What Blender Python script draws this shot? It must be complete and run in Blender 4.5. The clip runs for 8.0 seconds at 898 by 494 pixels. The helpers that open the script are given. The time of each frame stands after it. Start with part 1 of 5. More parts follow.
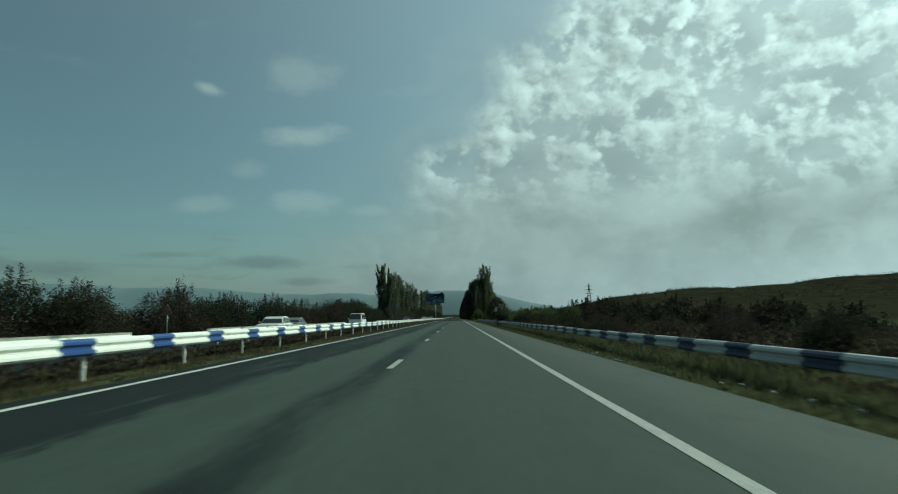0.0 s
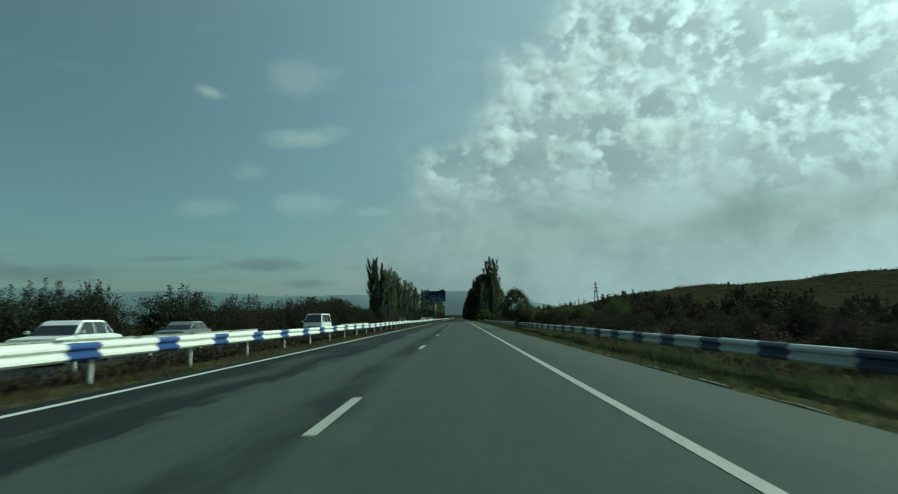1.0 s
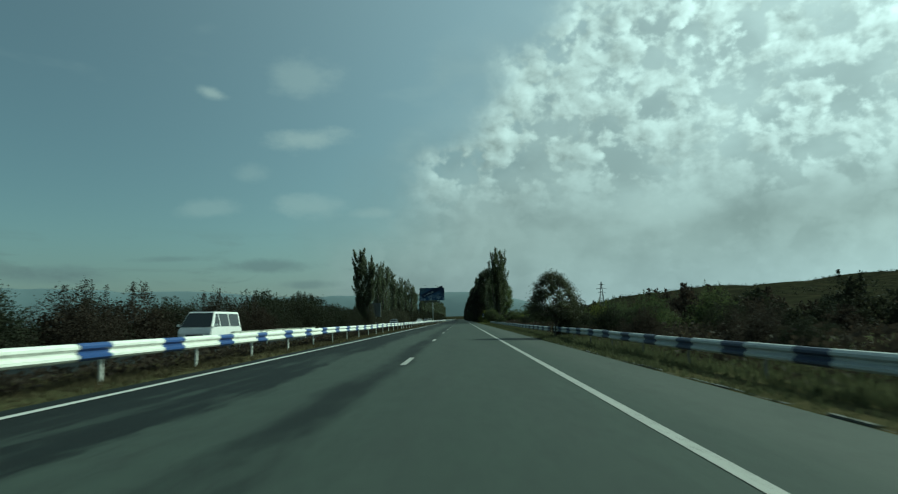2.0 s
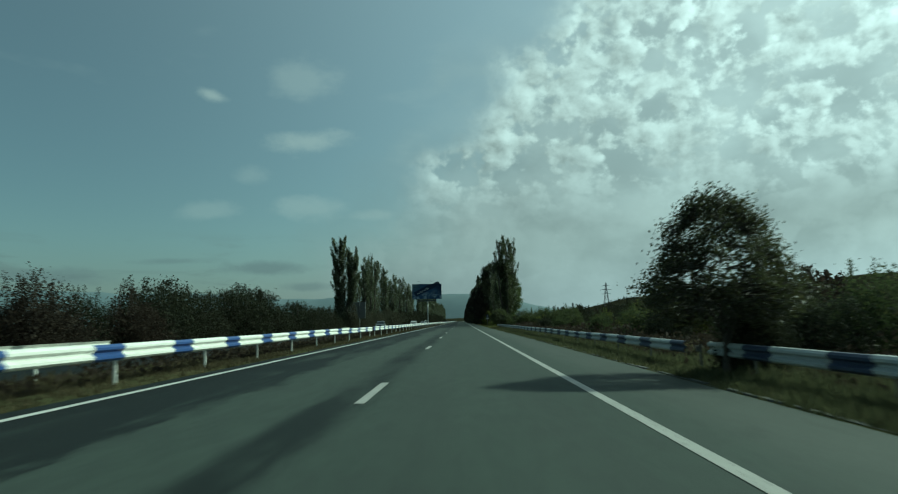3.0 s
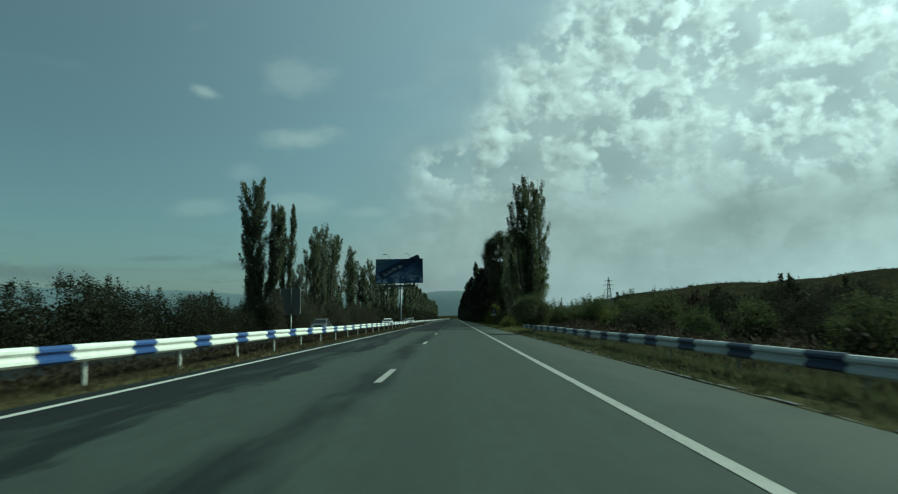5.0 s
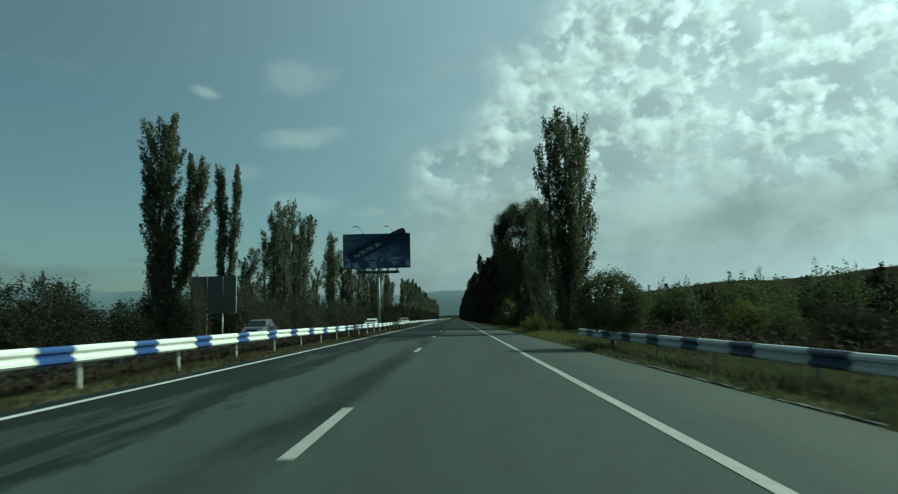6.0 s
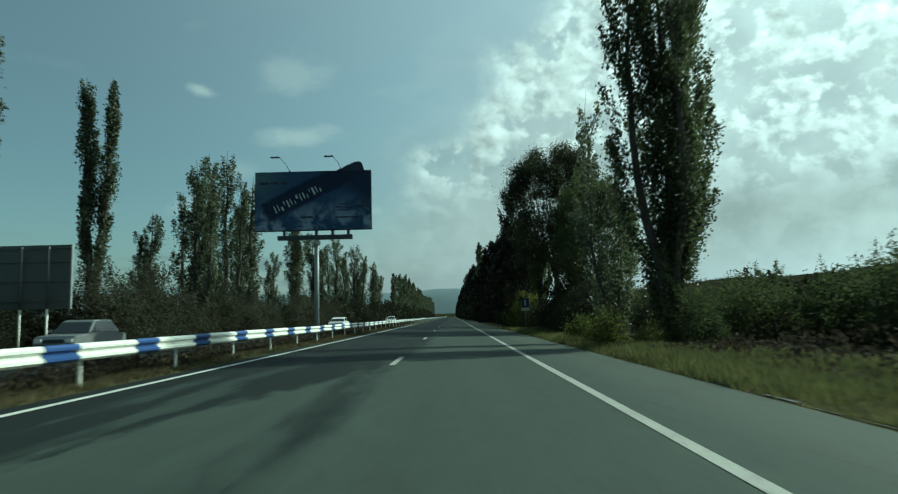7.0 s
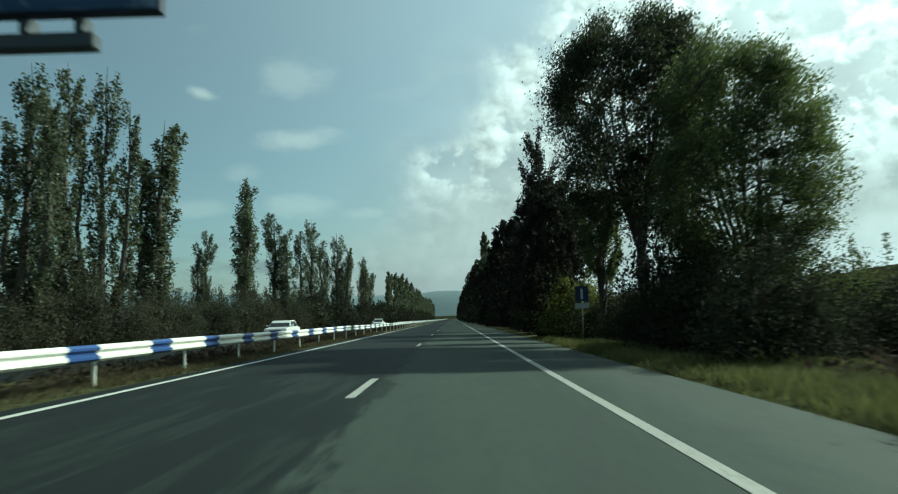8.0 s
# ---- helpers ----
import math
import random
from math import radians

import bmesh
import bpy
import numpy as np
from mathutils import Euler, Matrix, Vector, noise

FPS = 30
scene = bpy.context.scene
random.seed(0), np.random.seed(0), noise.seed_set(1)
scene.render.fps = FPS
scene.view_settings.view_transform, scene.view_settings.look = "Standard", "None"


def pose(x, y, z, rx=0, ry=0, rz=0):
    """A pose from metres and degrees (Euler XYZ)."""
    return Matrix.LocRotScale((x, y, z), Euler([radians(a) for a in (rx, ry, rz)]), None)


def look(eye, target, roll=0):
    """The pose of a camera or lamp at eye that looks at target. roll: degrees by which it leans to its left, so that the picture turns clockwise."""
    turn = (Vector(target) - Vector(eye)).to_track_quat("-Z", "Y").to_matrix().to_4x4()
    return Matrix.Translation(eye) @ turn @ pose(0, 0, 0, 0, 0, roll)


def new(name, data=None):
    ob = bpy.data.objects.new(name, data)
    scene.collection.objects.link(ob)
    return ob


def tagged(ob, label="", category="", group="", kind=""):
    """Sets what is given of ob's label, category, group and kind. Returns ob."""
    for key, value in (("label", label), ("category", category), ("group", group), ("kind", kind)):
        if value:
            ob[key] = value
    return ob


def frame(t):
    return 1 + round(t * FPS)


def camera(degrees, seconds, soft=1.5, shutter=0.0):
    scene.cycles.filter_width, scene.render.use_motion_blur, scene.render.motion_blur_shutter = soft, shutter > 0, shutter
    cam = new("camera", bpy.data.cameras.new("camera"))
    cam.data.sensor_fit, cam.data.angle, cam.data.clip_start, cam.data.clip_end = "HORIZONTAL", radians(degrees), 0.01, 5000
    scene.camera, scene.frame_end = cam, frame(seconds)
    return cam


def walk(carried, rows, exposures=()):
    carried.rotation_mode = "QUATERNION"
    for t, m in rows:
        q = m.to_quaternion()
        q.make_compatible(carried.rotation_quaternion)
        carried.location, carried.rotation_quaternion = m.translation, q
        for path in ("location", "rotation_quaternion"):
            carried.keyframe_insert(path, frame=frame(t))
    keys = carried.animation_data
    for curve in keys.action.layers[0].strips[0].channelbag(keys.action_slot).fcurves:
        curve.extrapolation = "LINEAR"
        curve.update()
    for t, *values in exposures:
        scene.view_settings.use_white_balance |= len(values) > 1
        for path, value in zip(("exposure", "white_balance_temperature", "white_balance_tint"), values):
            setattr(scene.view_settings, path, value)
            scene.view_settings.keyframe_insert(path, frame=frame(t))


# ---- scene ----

cam = camera(68.8, 8.0, 1.2, 0.2)


def aim(x, y, z, yaw, pitch, roll):
    """A camera pose from its place, its turn to the left, its tilt up and its roll."""
    return pose(x, y, z, 90 + pitch, 0, yaw) @ pose(0, 0, 0, 0, 0, roll)


PATH = [
    (0.0, aim(0.00, 0.00, 1.20, 0.65, 6.10, -0.64)),
    (0.5, aim(0.00, 13.04, 1.20, 0.87, 5.97, -1.11)),
    (1.0, aim(-0.01, 26.06, 1.20, 0.85, 6.14, -1.26)),
    (1.5, aim(-0.02, 39.03, 1.20, 0.94, 6.17, -1.17)),
    (3.0, aim(-0.07, 77.67, 1.20, 0.98, 6.43, -1.15)),
    (3.5, aim(-0.08, 90.43, 1.20, 0.61, 5.60, -1.64)),
    (4.0, aim(-0.10, 103.12, 1.20, 0.71, 6.74, -1.12)),
    (4.5, aim(-0.11, 115.74, 1.20, 0.43, 6.21, -1.03)),
    (6.0, aim(-0.10, 153.07, 1.20, 0.53, 6.17, -1.34)),
    (6.5, aim(-0.08, 165.32, 1.20, 0.23, 5.63, -1.19)),
    (7.0, aim(-0.05, 177.47, 1.20, 0.19, 6.01, -1.43)),
    (7.5, aim(-0.01, 189.50, 1.20, 0.13, 6.05, -0.97)),
    (8.0, aim(0.04, 201.41, 1.20, 0.26, 6.21, -1.54)),
]
walk(cam, PATH, [(0.0, -0.03, 5850, -26), (0.5, -0.02, 5700, -31), (4.5, 0.0, 5700, -31), (6.5, 0.18, 5700, -31), (7.5, 0.48, 5850, -27), (8.0, 0.56, 5950, -24)])

# ---- sun and sky ----
SUN_AZ, SUN_EL = radians(62), radians(36)
SUN = Vector((math.sin(SUN_AZ) * math.cos(SUN_EL), math.cos(SUN_AZ) * math.cos(SUN_EL), math.sin(SUN_EL)))
lamp = bpy.data.lights.new("sun", "SUN")
lamp.energy, lamp.angle, lamp.color = 4.2, radians(1.5), (1.0, 0.94, 0.84)
new("sun", lamp).matrix_world = look(SUN * 100, (0, 0, 0))


class Nodes:
    """A short way to write node trees: n = Nodes(tree); n.add(type, inputs..., settings...)."""

    def __init__(self, tree):
        self.tree = tree
        tree.nodes.clear()

    def add(self, kind, ins=(), out=0, operation="", use_clamp=False, data_type="", blend_type="", interpolation_type=""):
        node = self.tree.nodes.new(kind)
        if operation:
            node.operation = operation
        if use_clamp:
            node.use_clamp = True
        if data_type:
            node.data_type, node.blend_type = data_type, blend_type
        if interpolation_type:
            node.interpolation_type = interpolation_type
        for k, v in dict(ins).items():
            if isinstance(v, bpy.types.NodeSocket):
                self.tree.links.new(v, node.inputs[k])
            else:
                node.inputs[k].default_value = v
        return node.outputs[out] if out is not None else node

    def math(self, op, a, b=0.0, c=0.0, clamp=False):
        return self.add("ShaderNodeMath", {0: a, 1: b, 2: c}, operation=op, use_clamp=clamp)

    def mix(self, f, a, b, blend="MIX"):
        return self.add("ShaderNodeMix", {0: f, 6: a, 7: b}, 2, data_type="RGBA", blend_type=blend)

    def ramp(self, f, lo, hi, a=0.0, b=1.0):
        return self.add("ShaderNodeMapRange", {0: f, 1: lo, 2: hi, 3: a, 4: b}, interpolation_type="SMOOTHSTEP")

    def noise(self, vec, scale, detail=4.0, rough=0.55, distort=0.0):
        return self.add("ShaderNodeTexNoise", {"Vector": vec, "Scale": scale, "Detail": detail, "Roughness": rough, "Distortion": distort})

    def cells(self, vec, scale, feature, detail=0.0):
        node = self.tree.nodes.new("ShaderNodeTexVoronoi")
        node.feature = feature
        self.tree.links.new(vec, node.inputs["Vector"])
        node.inputs["Scale"].default_value = scale
        if detail:
            node.inputs["Detail"].default_value, node.inputs["Roughness"].default_value, node.inputs["Smoothness"].default_value = detail, 0.55, 0.7
        return node.outputs["Distance"]

    def scaled(self, vec, by):
        return self.add("ShaderNodeVectorMath", {0: vec, 1: by}, operation="MULTIPLY")


def make_world():
    world = bpy.data.worlds.new("sky")
    world.use_nodes = True
    scene.world = world
    n = Nodes(world.node_tree)
    d = n.add("ShaderNodeTexCoord", out=0)
    air = n.add("ShaderNodeTexSky", out=None)
    air.sky_type, air.sun_disc, air.sun_elevation, air.sun_rotation = "NISHITA", False, SUN_EL, SUN_AZ
    air.altitude, air.air_density, air.dust_density, air.ozone_density = 900.0, 1.0, 2.2, 1.0
    sky = n.scaled(air.outputs[0], (0.088, 0.095, 0.086))
    xyz = n.add("ShaderNodeSeparateXYZ", {0: d}, None)
    x, y, z = xyz.outputs
    up = n.math("MAXIMUM", z, 0.0)
    low = n.math("ADD", up, 0.09)
    px, py = n.math("DIVIDE", x, low), n.math("DIVIDE", y, low)
    p = n.add("ShaderNodeCombineXYZ", {0: px, 1: py})
    # flat coordinates over the half of the sky that lies ahead
    ahead = n.math("MAXIMUM", y, 0.05)
    u, v = n.math("DIVIDE", x, ahead), n.math("DIVIDE", z, ahead)

    def slope(offset, fu, fv):
        return n.math("ADD", offset, n.math("ADD", n.math("MULTIPLY", u, fu), n.math("MULTIPLY", v, fv)))

    # the bank of broken cloud that covers the sunny side of the sky: a ragged edge, torn into puffs
    wander = n.math("MULTIPLY", n.math("SUBTRACT", n.noise(d, 7.0, 5.0, 0.6), 0.5), 0.17)
    inside = n.math("ADD", slope(0.205, 0.77, -0.64), wander)
    bank = n.ramp(inside, -0.015, 0.06)

    def billow(w):
        bent = n.add("ShaderNodeVectorMath", {0: w, 1: n.scaled(n.add("ShaderNodeTexNoise", {"Vector": w, "Scale": 16.0, "Detail": 3.0}, 1), (0.045, 0.045, 0.045))}, operation="ADD")
        lumps = n.math("SUBTRACT", 1.0, n.cells(bent, 27.0, "SMOOTH_F1", 2.5))
        soft = n.math("ADD", n.math("MULTIPLY", n.noise(w, 19.0, 7.0, 0.53, 0.10), 0.80), n.math("MULTIPLY", n.noise(w, 6.0, 3.0, 0.5), 0.28))
        return n.math("ADD", soft, n.math("MULTIPLY", lumps, 0.22))

    flat = n.scaled(d, (1.0, 1.0, 1.25))
    level = n.math("ADD", billow(flat), n.math("MULTIPLY", n.ramp(inside, 0.26, 0.02), 0.035))
    nearer = n.add("ShaderNodeVectorMath", {0: flat, 1: tuple(SUN * 0.016)}, operation="ADD")
    relief = n.math("SUBTRACT", level, billow(nearer))
    puffy = n.ramp(level, 0.465, 0.59)
    high = n.ramp(n.math("SUBTRACT", v, n.math("MULTIPLY", u, 0.06)), 0.13, 0.27)
    veil = n.math("MULTIPLY", n.ramp(inside, -0.10, 0.16), n.math("SUBTRACT", 0.82, n.math("MULTIPLY", high, 0.08)))
    mass = n.math("MULTIPLY", n.math("MULTIPLY", bank, puffy), n.math("ADD", 0.10, n.math("MULTIPLY", high, 0.84)))
    # small stray clouds over the rest, each a torn streak
    fray = n.math("MULTIPLY", n.math("SUBTRACT", n.noise(n.scaled(d, (1.0, 1.0, 1.8)), 19.0, 5.0, 0.6), 0.5), 1.7)
    stray = n.math("MULTIPLY", n.ramp(n.noise(n.scaled(d, (5.0, 5.0, 13.0)), 1.0, 4.0, 0.5), 0.60, 0.85), 0.25)
    for cu, cv, wu, wv, tilt, thick in ((-0.385, 0.362, 0.028, 0.010, -0.35, 0.62), (-0.245, 0.385, 0.060, 0.036, -0.12, 0.34), (-0.240, 0.283, 0.072, 0.020, 0.02, 0.55),
                                        (-0.325, 0.232, 0.032, 0.020, 0.0, 0.22), (-0.390, 0.178, 0.055, 0.017, 0.0, 0.26), (-0.240, 0.180, 0.062, 0.020, -0.1, 0.34), (-0.135, 0.165, 0.040, 0.009, 0.0, 0.26)):
        du, dv = slope(-cu, 1.0, 0.0), slope(-cv, 0.0, 1.0)
        along = n.math("DIVIDE", n.math("ADD", du, n.math("MULTIPLY", dv, tilt)), wu)
        over = n.math("DIVIDE", n.math("SUBTRACT", dv, n.math("MULTIPLY", du, tilt)), wv)
        reach = n.math("SQRT", n.math("ADD", n.math("MULTIPLY", along, along), n.math("MULTIPLY", over, over)))
        stray = n.math("MAXIMUM", stray, n.math("MULTIPLY", n.ramp(n.math("ADD", reach, fray), 1.25, 0.15), thick * 0.78))
    toward = n.add("ShaderNodeVectorMath", {0: d, 1: tuple(SUN)}, 1, operation="DOT_PRODUCT")
    glow = n.math("POWER", n.math("MAXIMUM", toward, 0.0), 3.2)
    # thin high haze, brighter towards the sun
    wide_glow = n.math("POWER", n.math("MAXIMUM", toward, 0.0), 2.0)
    hz = n.math("ADD", 0.15, n.math("MULTIPLY", wide_glow, 0.88))
    hazy = n.scaled(n.add("ShaderNodeCombineXYZ", {0: hz, 1: hz, 2: hz}), (0.98, 1.0, 1.08))
    col = n.mix(0.45, sky, hazy)
    rays = n.math("DIVIDE", slope(0.0, 1.0, 0.0), n.math("ADD", v, 0.35))
    rows = n.ramp(n.noise(n.add("ShaderNodeCombineXYZ", {0: rays, 1: slope(0.0, 0.2, -0.35), 2: 0.0}), 2.6, 2.0, 0.5), 0.36, 0.64, 0.86, 1.08)
    # a broad grey fold of the veil, low on the sunny side
    fold = n.math("ADD", slope(-0.010, -0.37, 1.0), n.math("MULTIPLY", wander, 0.25))
    grey = n.math("MULTIPLY", n.ramp(fold, -0.02, 0.035, 1.0, 0.0), n.ramp(u, 0.14, 0.30))
    rows = n.math("MULTIPLY", rows, n.math("SUBTRACT", 1.0, n.math("MULTIPLY", grey, 0.24)))
    patch = n.noise(n.scaled(d, (1.0, 1.0, 1.6)), 9.0, 4.0, 0.5)
    rows = n.math("MULTIPLY", rows, n.ramp(patch, 0.35, 0.62, 0.84, 1.10))
    vb = n.math("MULTIPLY", rows, n.math("ADD", 0.29, n.math("MULTIPLY", glow, 0.48)))
    veiled = n.scaled(n.add("ShaderNodeCombineXYZ", {0: vb, 1: vb, 2: vb}), (0.98, 1.0, 1.05))
    col = n.mix(veil, col, veiled)
    col = n.mix(stray, col, (0.50, 0.51, 0.52, 1))
    # the puffs are brightest on the side of the sun and grey in the middle
    core = n.math("MAXIMUM", 0.62, n.math("ADD", n.ramp(level, 0.60, 0.76, 1.0, 0.84), n.math("MULTIPLY", relief, 2.2)))
    cb = n.math("MULTIPLY", n.math("ADD", 0.42, n.math("MULTIPLY", glow, 0.58)), core)
    white = n.scaled(n.add("ShaderNodeCombineXYZ", {0: cb, 1: cb, 2: cb}), (0.97, 1.0, 1.05))
    col = n.mix(mass, col, white)
    # the haze that lies along the horizon
    haze = n.ramp(z, 0.0, 0.14, 0.55, 0.0)
    col = n.mix(haze, col, n.scaled(hazy, (1.05, 1.12, 1.22)))
    # grey streaks of cloud low over the far side
    low_band = n.math("MULTIPLY", n.ramp(z, 0.035, 0.065), n.ramp(z, 0.09, 0.14, 1.0, 0.0))
    streaks = n.math("MULTIPLY", n.ramp(n.noise(n.scaled(d, (7.0, 7.0, 34.0)), 1.0, 6.0, 0.6, 0.6), 0.50, 0.70), n.ramp(u, -0.02, -0.20))
    col = n.mix(n.math("MULTIPLY", n.math("MULTIPLY", low_band, streaks), 0.5), col, (0.150, 0.172, 0.185, 1))
    for cu, cv, wu, wv, thick in ((-0.300, 0.086, 0.080, 0.012, 0.60), (-0.230, 0.056, 0.048, 0.008, 0.50), (-0.450, 0.100, 0.075, 0.006, 0.40), (-0.640, 0.080, 0.110, 0.016, 0.45)):
        along, over = n.math("DIVIDE", slope(-cu, 1.0, 0.0), wu), n.math("DIVIDE", slope(-cv, 0.0, 1.0), wv)
        reach = n.math("SQRT", n.math("ADD", n.math("MULTIPLY", along, along), n.math("MULTIPLY", over, over)))
        col = n.mix(n.math("MULTIPLY", n.ramp(n.math("ADD", reach, fray), 1.2, 0.2), thick), col, (0.145, 0.172, 0.195, 1))
    bg = n.add("ShaderNodeBackground", {0: col, 1: 1.0})
    n.add("ShaderNodeOutputWorld", {0: bg}, None)


make_world()


# ---- materials ----
def material(name, build):
    m = bpy.data.materials.new(name)
    m.use_nodes = True
    n = Nodes(m.node_tree)
    shader = build(n)
    n.add("ShaderNodeOutputMaterial", {0: shader}, None)
    return m


def bsdf(n, col, rough=0.6, bump=None, strength=0.3, dist=0.01, metal=0.0, **more):
    ins = {"Base Color": col, "Roughness": rough, "Metallic": metal, **more}
    if bump is not None:
        ins["Normal"] = n.add("ShaderNodeBump", {"Height": bump, "Strength": strength, "Distance": dist})
    return n.add("ShaderNodeBsdfPrincipled", ins)


def place(n):
    return n.add("ShaderNodeTexCoord", out=3)


def rgb(r, g, b):
    return (r, g, b, 1)


def asphalt(n):
    o = place(n)
    xyz = n.add("ShaderNodeSeparateXYZ", {0: o}, None).outputs
    x, yy = xyz[0], xyz[1]
    ragged = n.math("SUBTRACT", n.noise(n.scaled(o, (1, 0.16, 1)), 1.3, 8.0, 0.74), 0.5)
    small = n.math("SUBTRACT", n.noise(n.scaled(o, (1, 0.30, 1)), 3.5, 6.0, 0.7), 0.5)
    xs = n.math("ADD", x, n.math("ADD", n.math("MULTIPLY", ragged, 1.5), n.math("MULTIPLY", small, 0.9)))
    # a newer, darker course on the fast lane, of changing width and torn at its edge
    along = n.noise(n.scaled(o, (0, 1, 0)), 0.030, 3.0, 0.6)
    edge = n.math("ADD", -3.55, n.math("MULTIPLY", n.math("SUBTRACT", along, 0.5), 2.6))
    edge = n.math("ADD", edge, n.ramp(yy, 181.0, 196.0, 0.0, 2.2))
    dark = n.ramp(n.math("SUBTRACT", xs, edge), -0.14, 0.14, 0.92, 0.0)
    # worn streaks dragged along it
    worn = n.noise(n.scaled(o, (1.0, 0.075, 1)), 1.9, 6.0, 0.68, 0.2)
    patchy = n.noise(n.scaled(o, (1.0, 0.28, 1)), 0.55, 5.0, 0.62)
    rub = n.math("MULTIPLY", n.ramp(worn, 0.48, 0.57), n.ramp(patchy, 0.38, 0.54))
    dark = n.math("MULTIPLY", dark, n.math("SUBTRACT", 1.0, n.math("MULTIPLY", rub, n.ramp(yy, 185.0, 200.0, 0.62, 0.25))))
    margin = n.ramp(n.math("ADD", x, n.math("MULTIPLY", small, 0.5)), -5.10, -4.80, 0.95, 0.0)
    dark = n.math("MAXIMUM", dark, margin)
    # the tarred joint between the lanes
    joint = n.math("ADD", n.math("ADD", x, n.math("MULTIPLY", ragged, 1.0)), n.math("MULTIPLY", n.math("SUBTRACT", along, 0.5), 0.9))
    seam = n.math("MULTIPLY", n.ramp(joint, -2.50, -2.05), n.ramp(joint, -1.75, -1.35, 1.0, 0.0))
    blotch = n.ramp(n.noise(n.scaled(o, (1.0, 0.20, 1)), 0.8, 6.0, 0.7), 0.36, 0.60, 0.25, 0.85)
    dark = n.math("MAXIMUM", dark, n.math("MULTIPLY", seam, blotch))
    tone = n.noise(n.scaled(o, (1, 0.08, 1)), 0.9, 6.0, 0.6)
    base = n.mix(tone, rgb(0.029, 0.040, 0.034), rgb(0.053, 0.068, 0.058))
    mottle = n.noise(n.scaled(o, (1, 0.25, 1)), 5.0, 6.0, 0.7)
    base = n.mix(n.ramp(mottle, 0.40, 0.64, 0.0, 0.40), base, rgb(0.029, 0.036, 0.034))
    pale = n.math("MULTIPLY", n.ramp(n.math("ADD", x, n.math("MULTIPLY", ragged, 1.2)), 2.4, 3.6), 0.42)
    base = n.mix(pale, base, rgb(0.078, 0.085, 0.076))
    track = n.math("ABSOLUTE", n.math("SUBTRACT", n.math("ABSOLUTE", n.math("SUBTRACT", xs, 0.25)), 0.85))
    base = n.mix(n.ramp(track, 0.15, 0.5, 0.25, 0.0), base, rgb(0.034, 0.041, 0.038))
    blot = n.noise(n.scaled(o, (1, 0.35, 1)), 1.1, 7.0, 0.7)
    base = n.mix(n.ramp(blot, 0.52, 0.68, 0.0, 0.35), base, rgb(0.030, 0.036, 0.034))
    base = n.mix(dark, base, rgb(0.011, 0.014, 0.0145))
    crack = n.cells(n.add("ShaderNodeVectorMath", {0: n.scaled(o, (0.33, 0.11, 1)), 1: n.noise(o, 0.8, 5.0)}, operation="ADD"), 1.0, "DISTANCE_TO_EDGE")
    line = n.math("MULTIPLY", n.ramp(crack, 0.0, 0.010, 1.0, 0.0), n.ramp(n.noise(o, 0.12, 2.0), 0.5, 0.6))
    base = n.mix(n.math("MULTIPLY", line, 0.35), base, rgb(0.018, 0.019, 0.019))
    chips = n.noise(o, 38.0, 3.0, 0.7)
    base = n.mix(n.ramp(chips, 0.62, 0.75, 0.0, 0.30), base, rgb(0.12, 0.125, 0.115))
    return bsdf(n, base, n.math("SUBTRACT", 0.86, n.math("MULTIPLY", dark, 0.18)), n.noise(o, 55.0, 3.0), 0.5, 0.008, **{"Specular IOR Level": n.math("SUBTRACT", 0.14, n.math("MULTIPLY", dark, 0.09))})


def paint(col, wear, edge=0.62, rough=0.6):
    def build(n):
        o = place(n)
        worn = n.ramp(n.noise(o, 16.0, 6.0, 0.7), edge, edge + 0.14)
        dirt = n.noise(o, 1.3, 4.0)
        c = n.mix(n.ramp(dirt, 0.35, 0.75, 0.0, 0.35), col, tuple(v * 0.6 for v in col[:3]) + (1,))
        return bsdf(n, n.mix(worn, c, wear), rough, n.noise(o, 40.0), 0.15, 0.004)
    return build


def soil(n):
    o = place(n)
    big, mid, fine = n.noise(o, 0.025, 5.0), n.noise(o, 0.6, 6.0, 0.65), n.noise(o, 14.0, 4.0, 0.7)
    a = n.mix(mid, rgb(0.042, 0.047, 0.024), rgb(0.088, 0.087, 0.046))
    b = n.mix(mid, rgb(0.075, 0.064, 0.032), rgb(0.125, 0.105, 0.060))
    c = n.mix(n.ramp(big, 0.44, 0.66), a, b)
    scrub = n.ramp(n.noise(o, 0.045, 7.0, 0.72), 0.36, 0.56)
    off = n.add("ShaderNodeSeparateXYZ", {0: o}, None).outputs
    far = n.math("MAXIMUM", n.ramp(n.math("ABSOLUTE", n.math("ADD", off[0], 7.0)), 30.0, 130.0), n.ramp(off[1], 350.0, 900.0))
    c = n.mix(n.math("MULTIPLY", n.math("ADD", 0.62, n.math("MULTIPLY", scrub, 0.34)), far), c, rgb(0.021, 0.0205, 0.014))
    c = n.mix(n.ramp(fine, 0.35, 0.75, 0.0, 0.6), c, rgb(0.40, 0.45, 0.35), "MULTIPLY")
    return bsdf(n, c, 0.95, fine, 0.8, 0.05, **{"Specular IOR Level": 0.0})


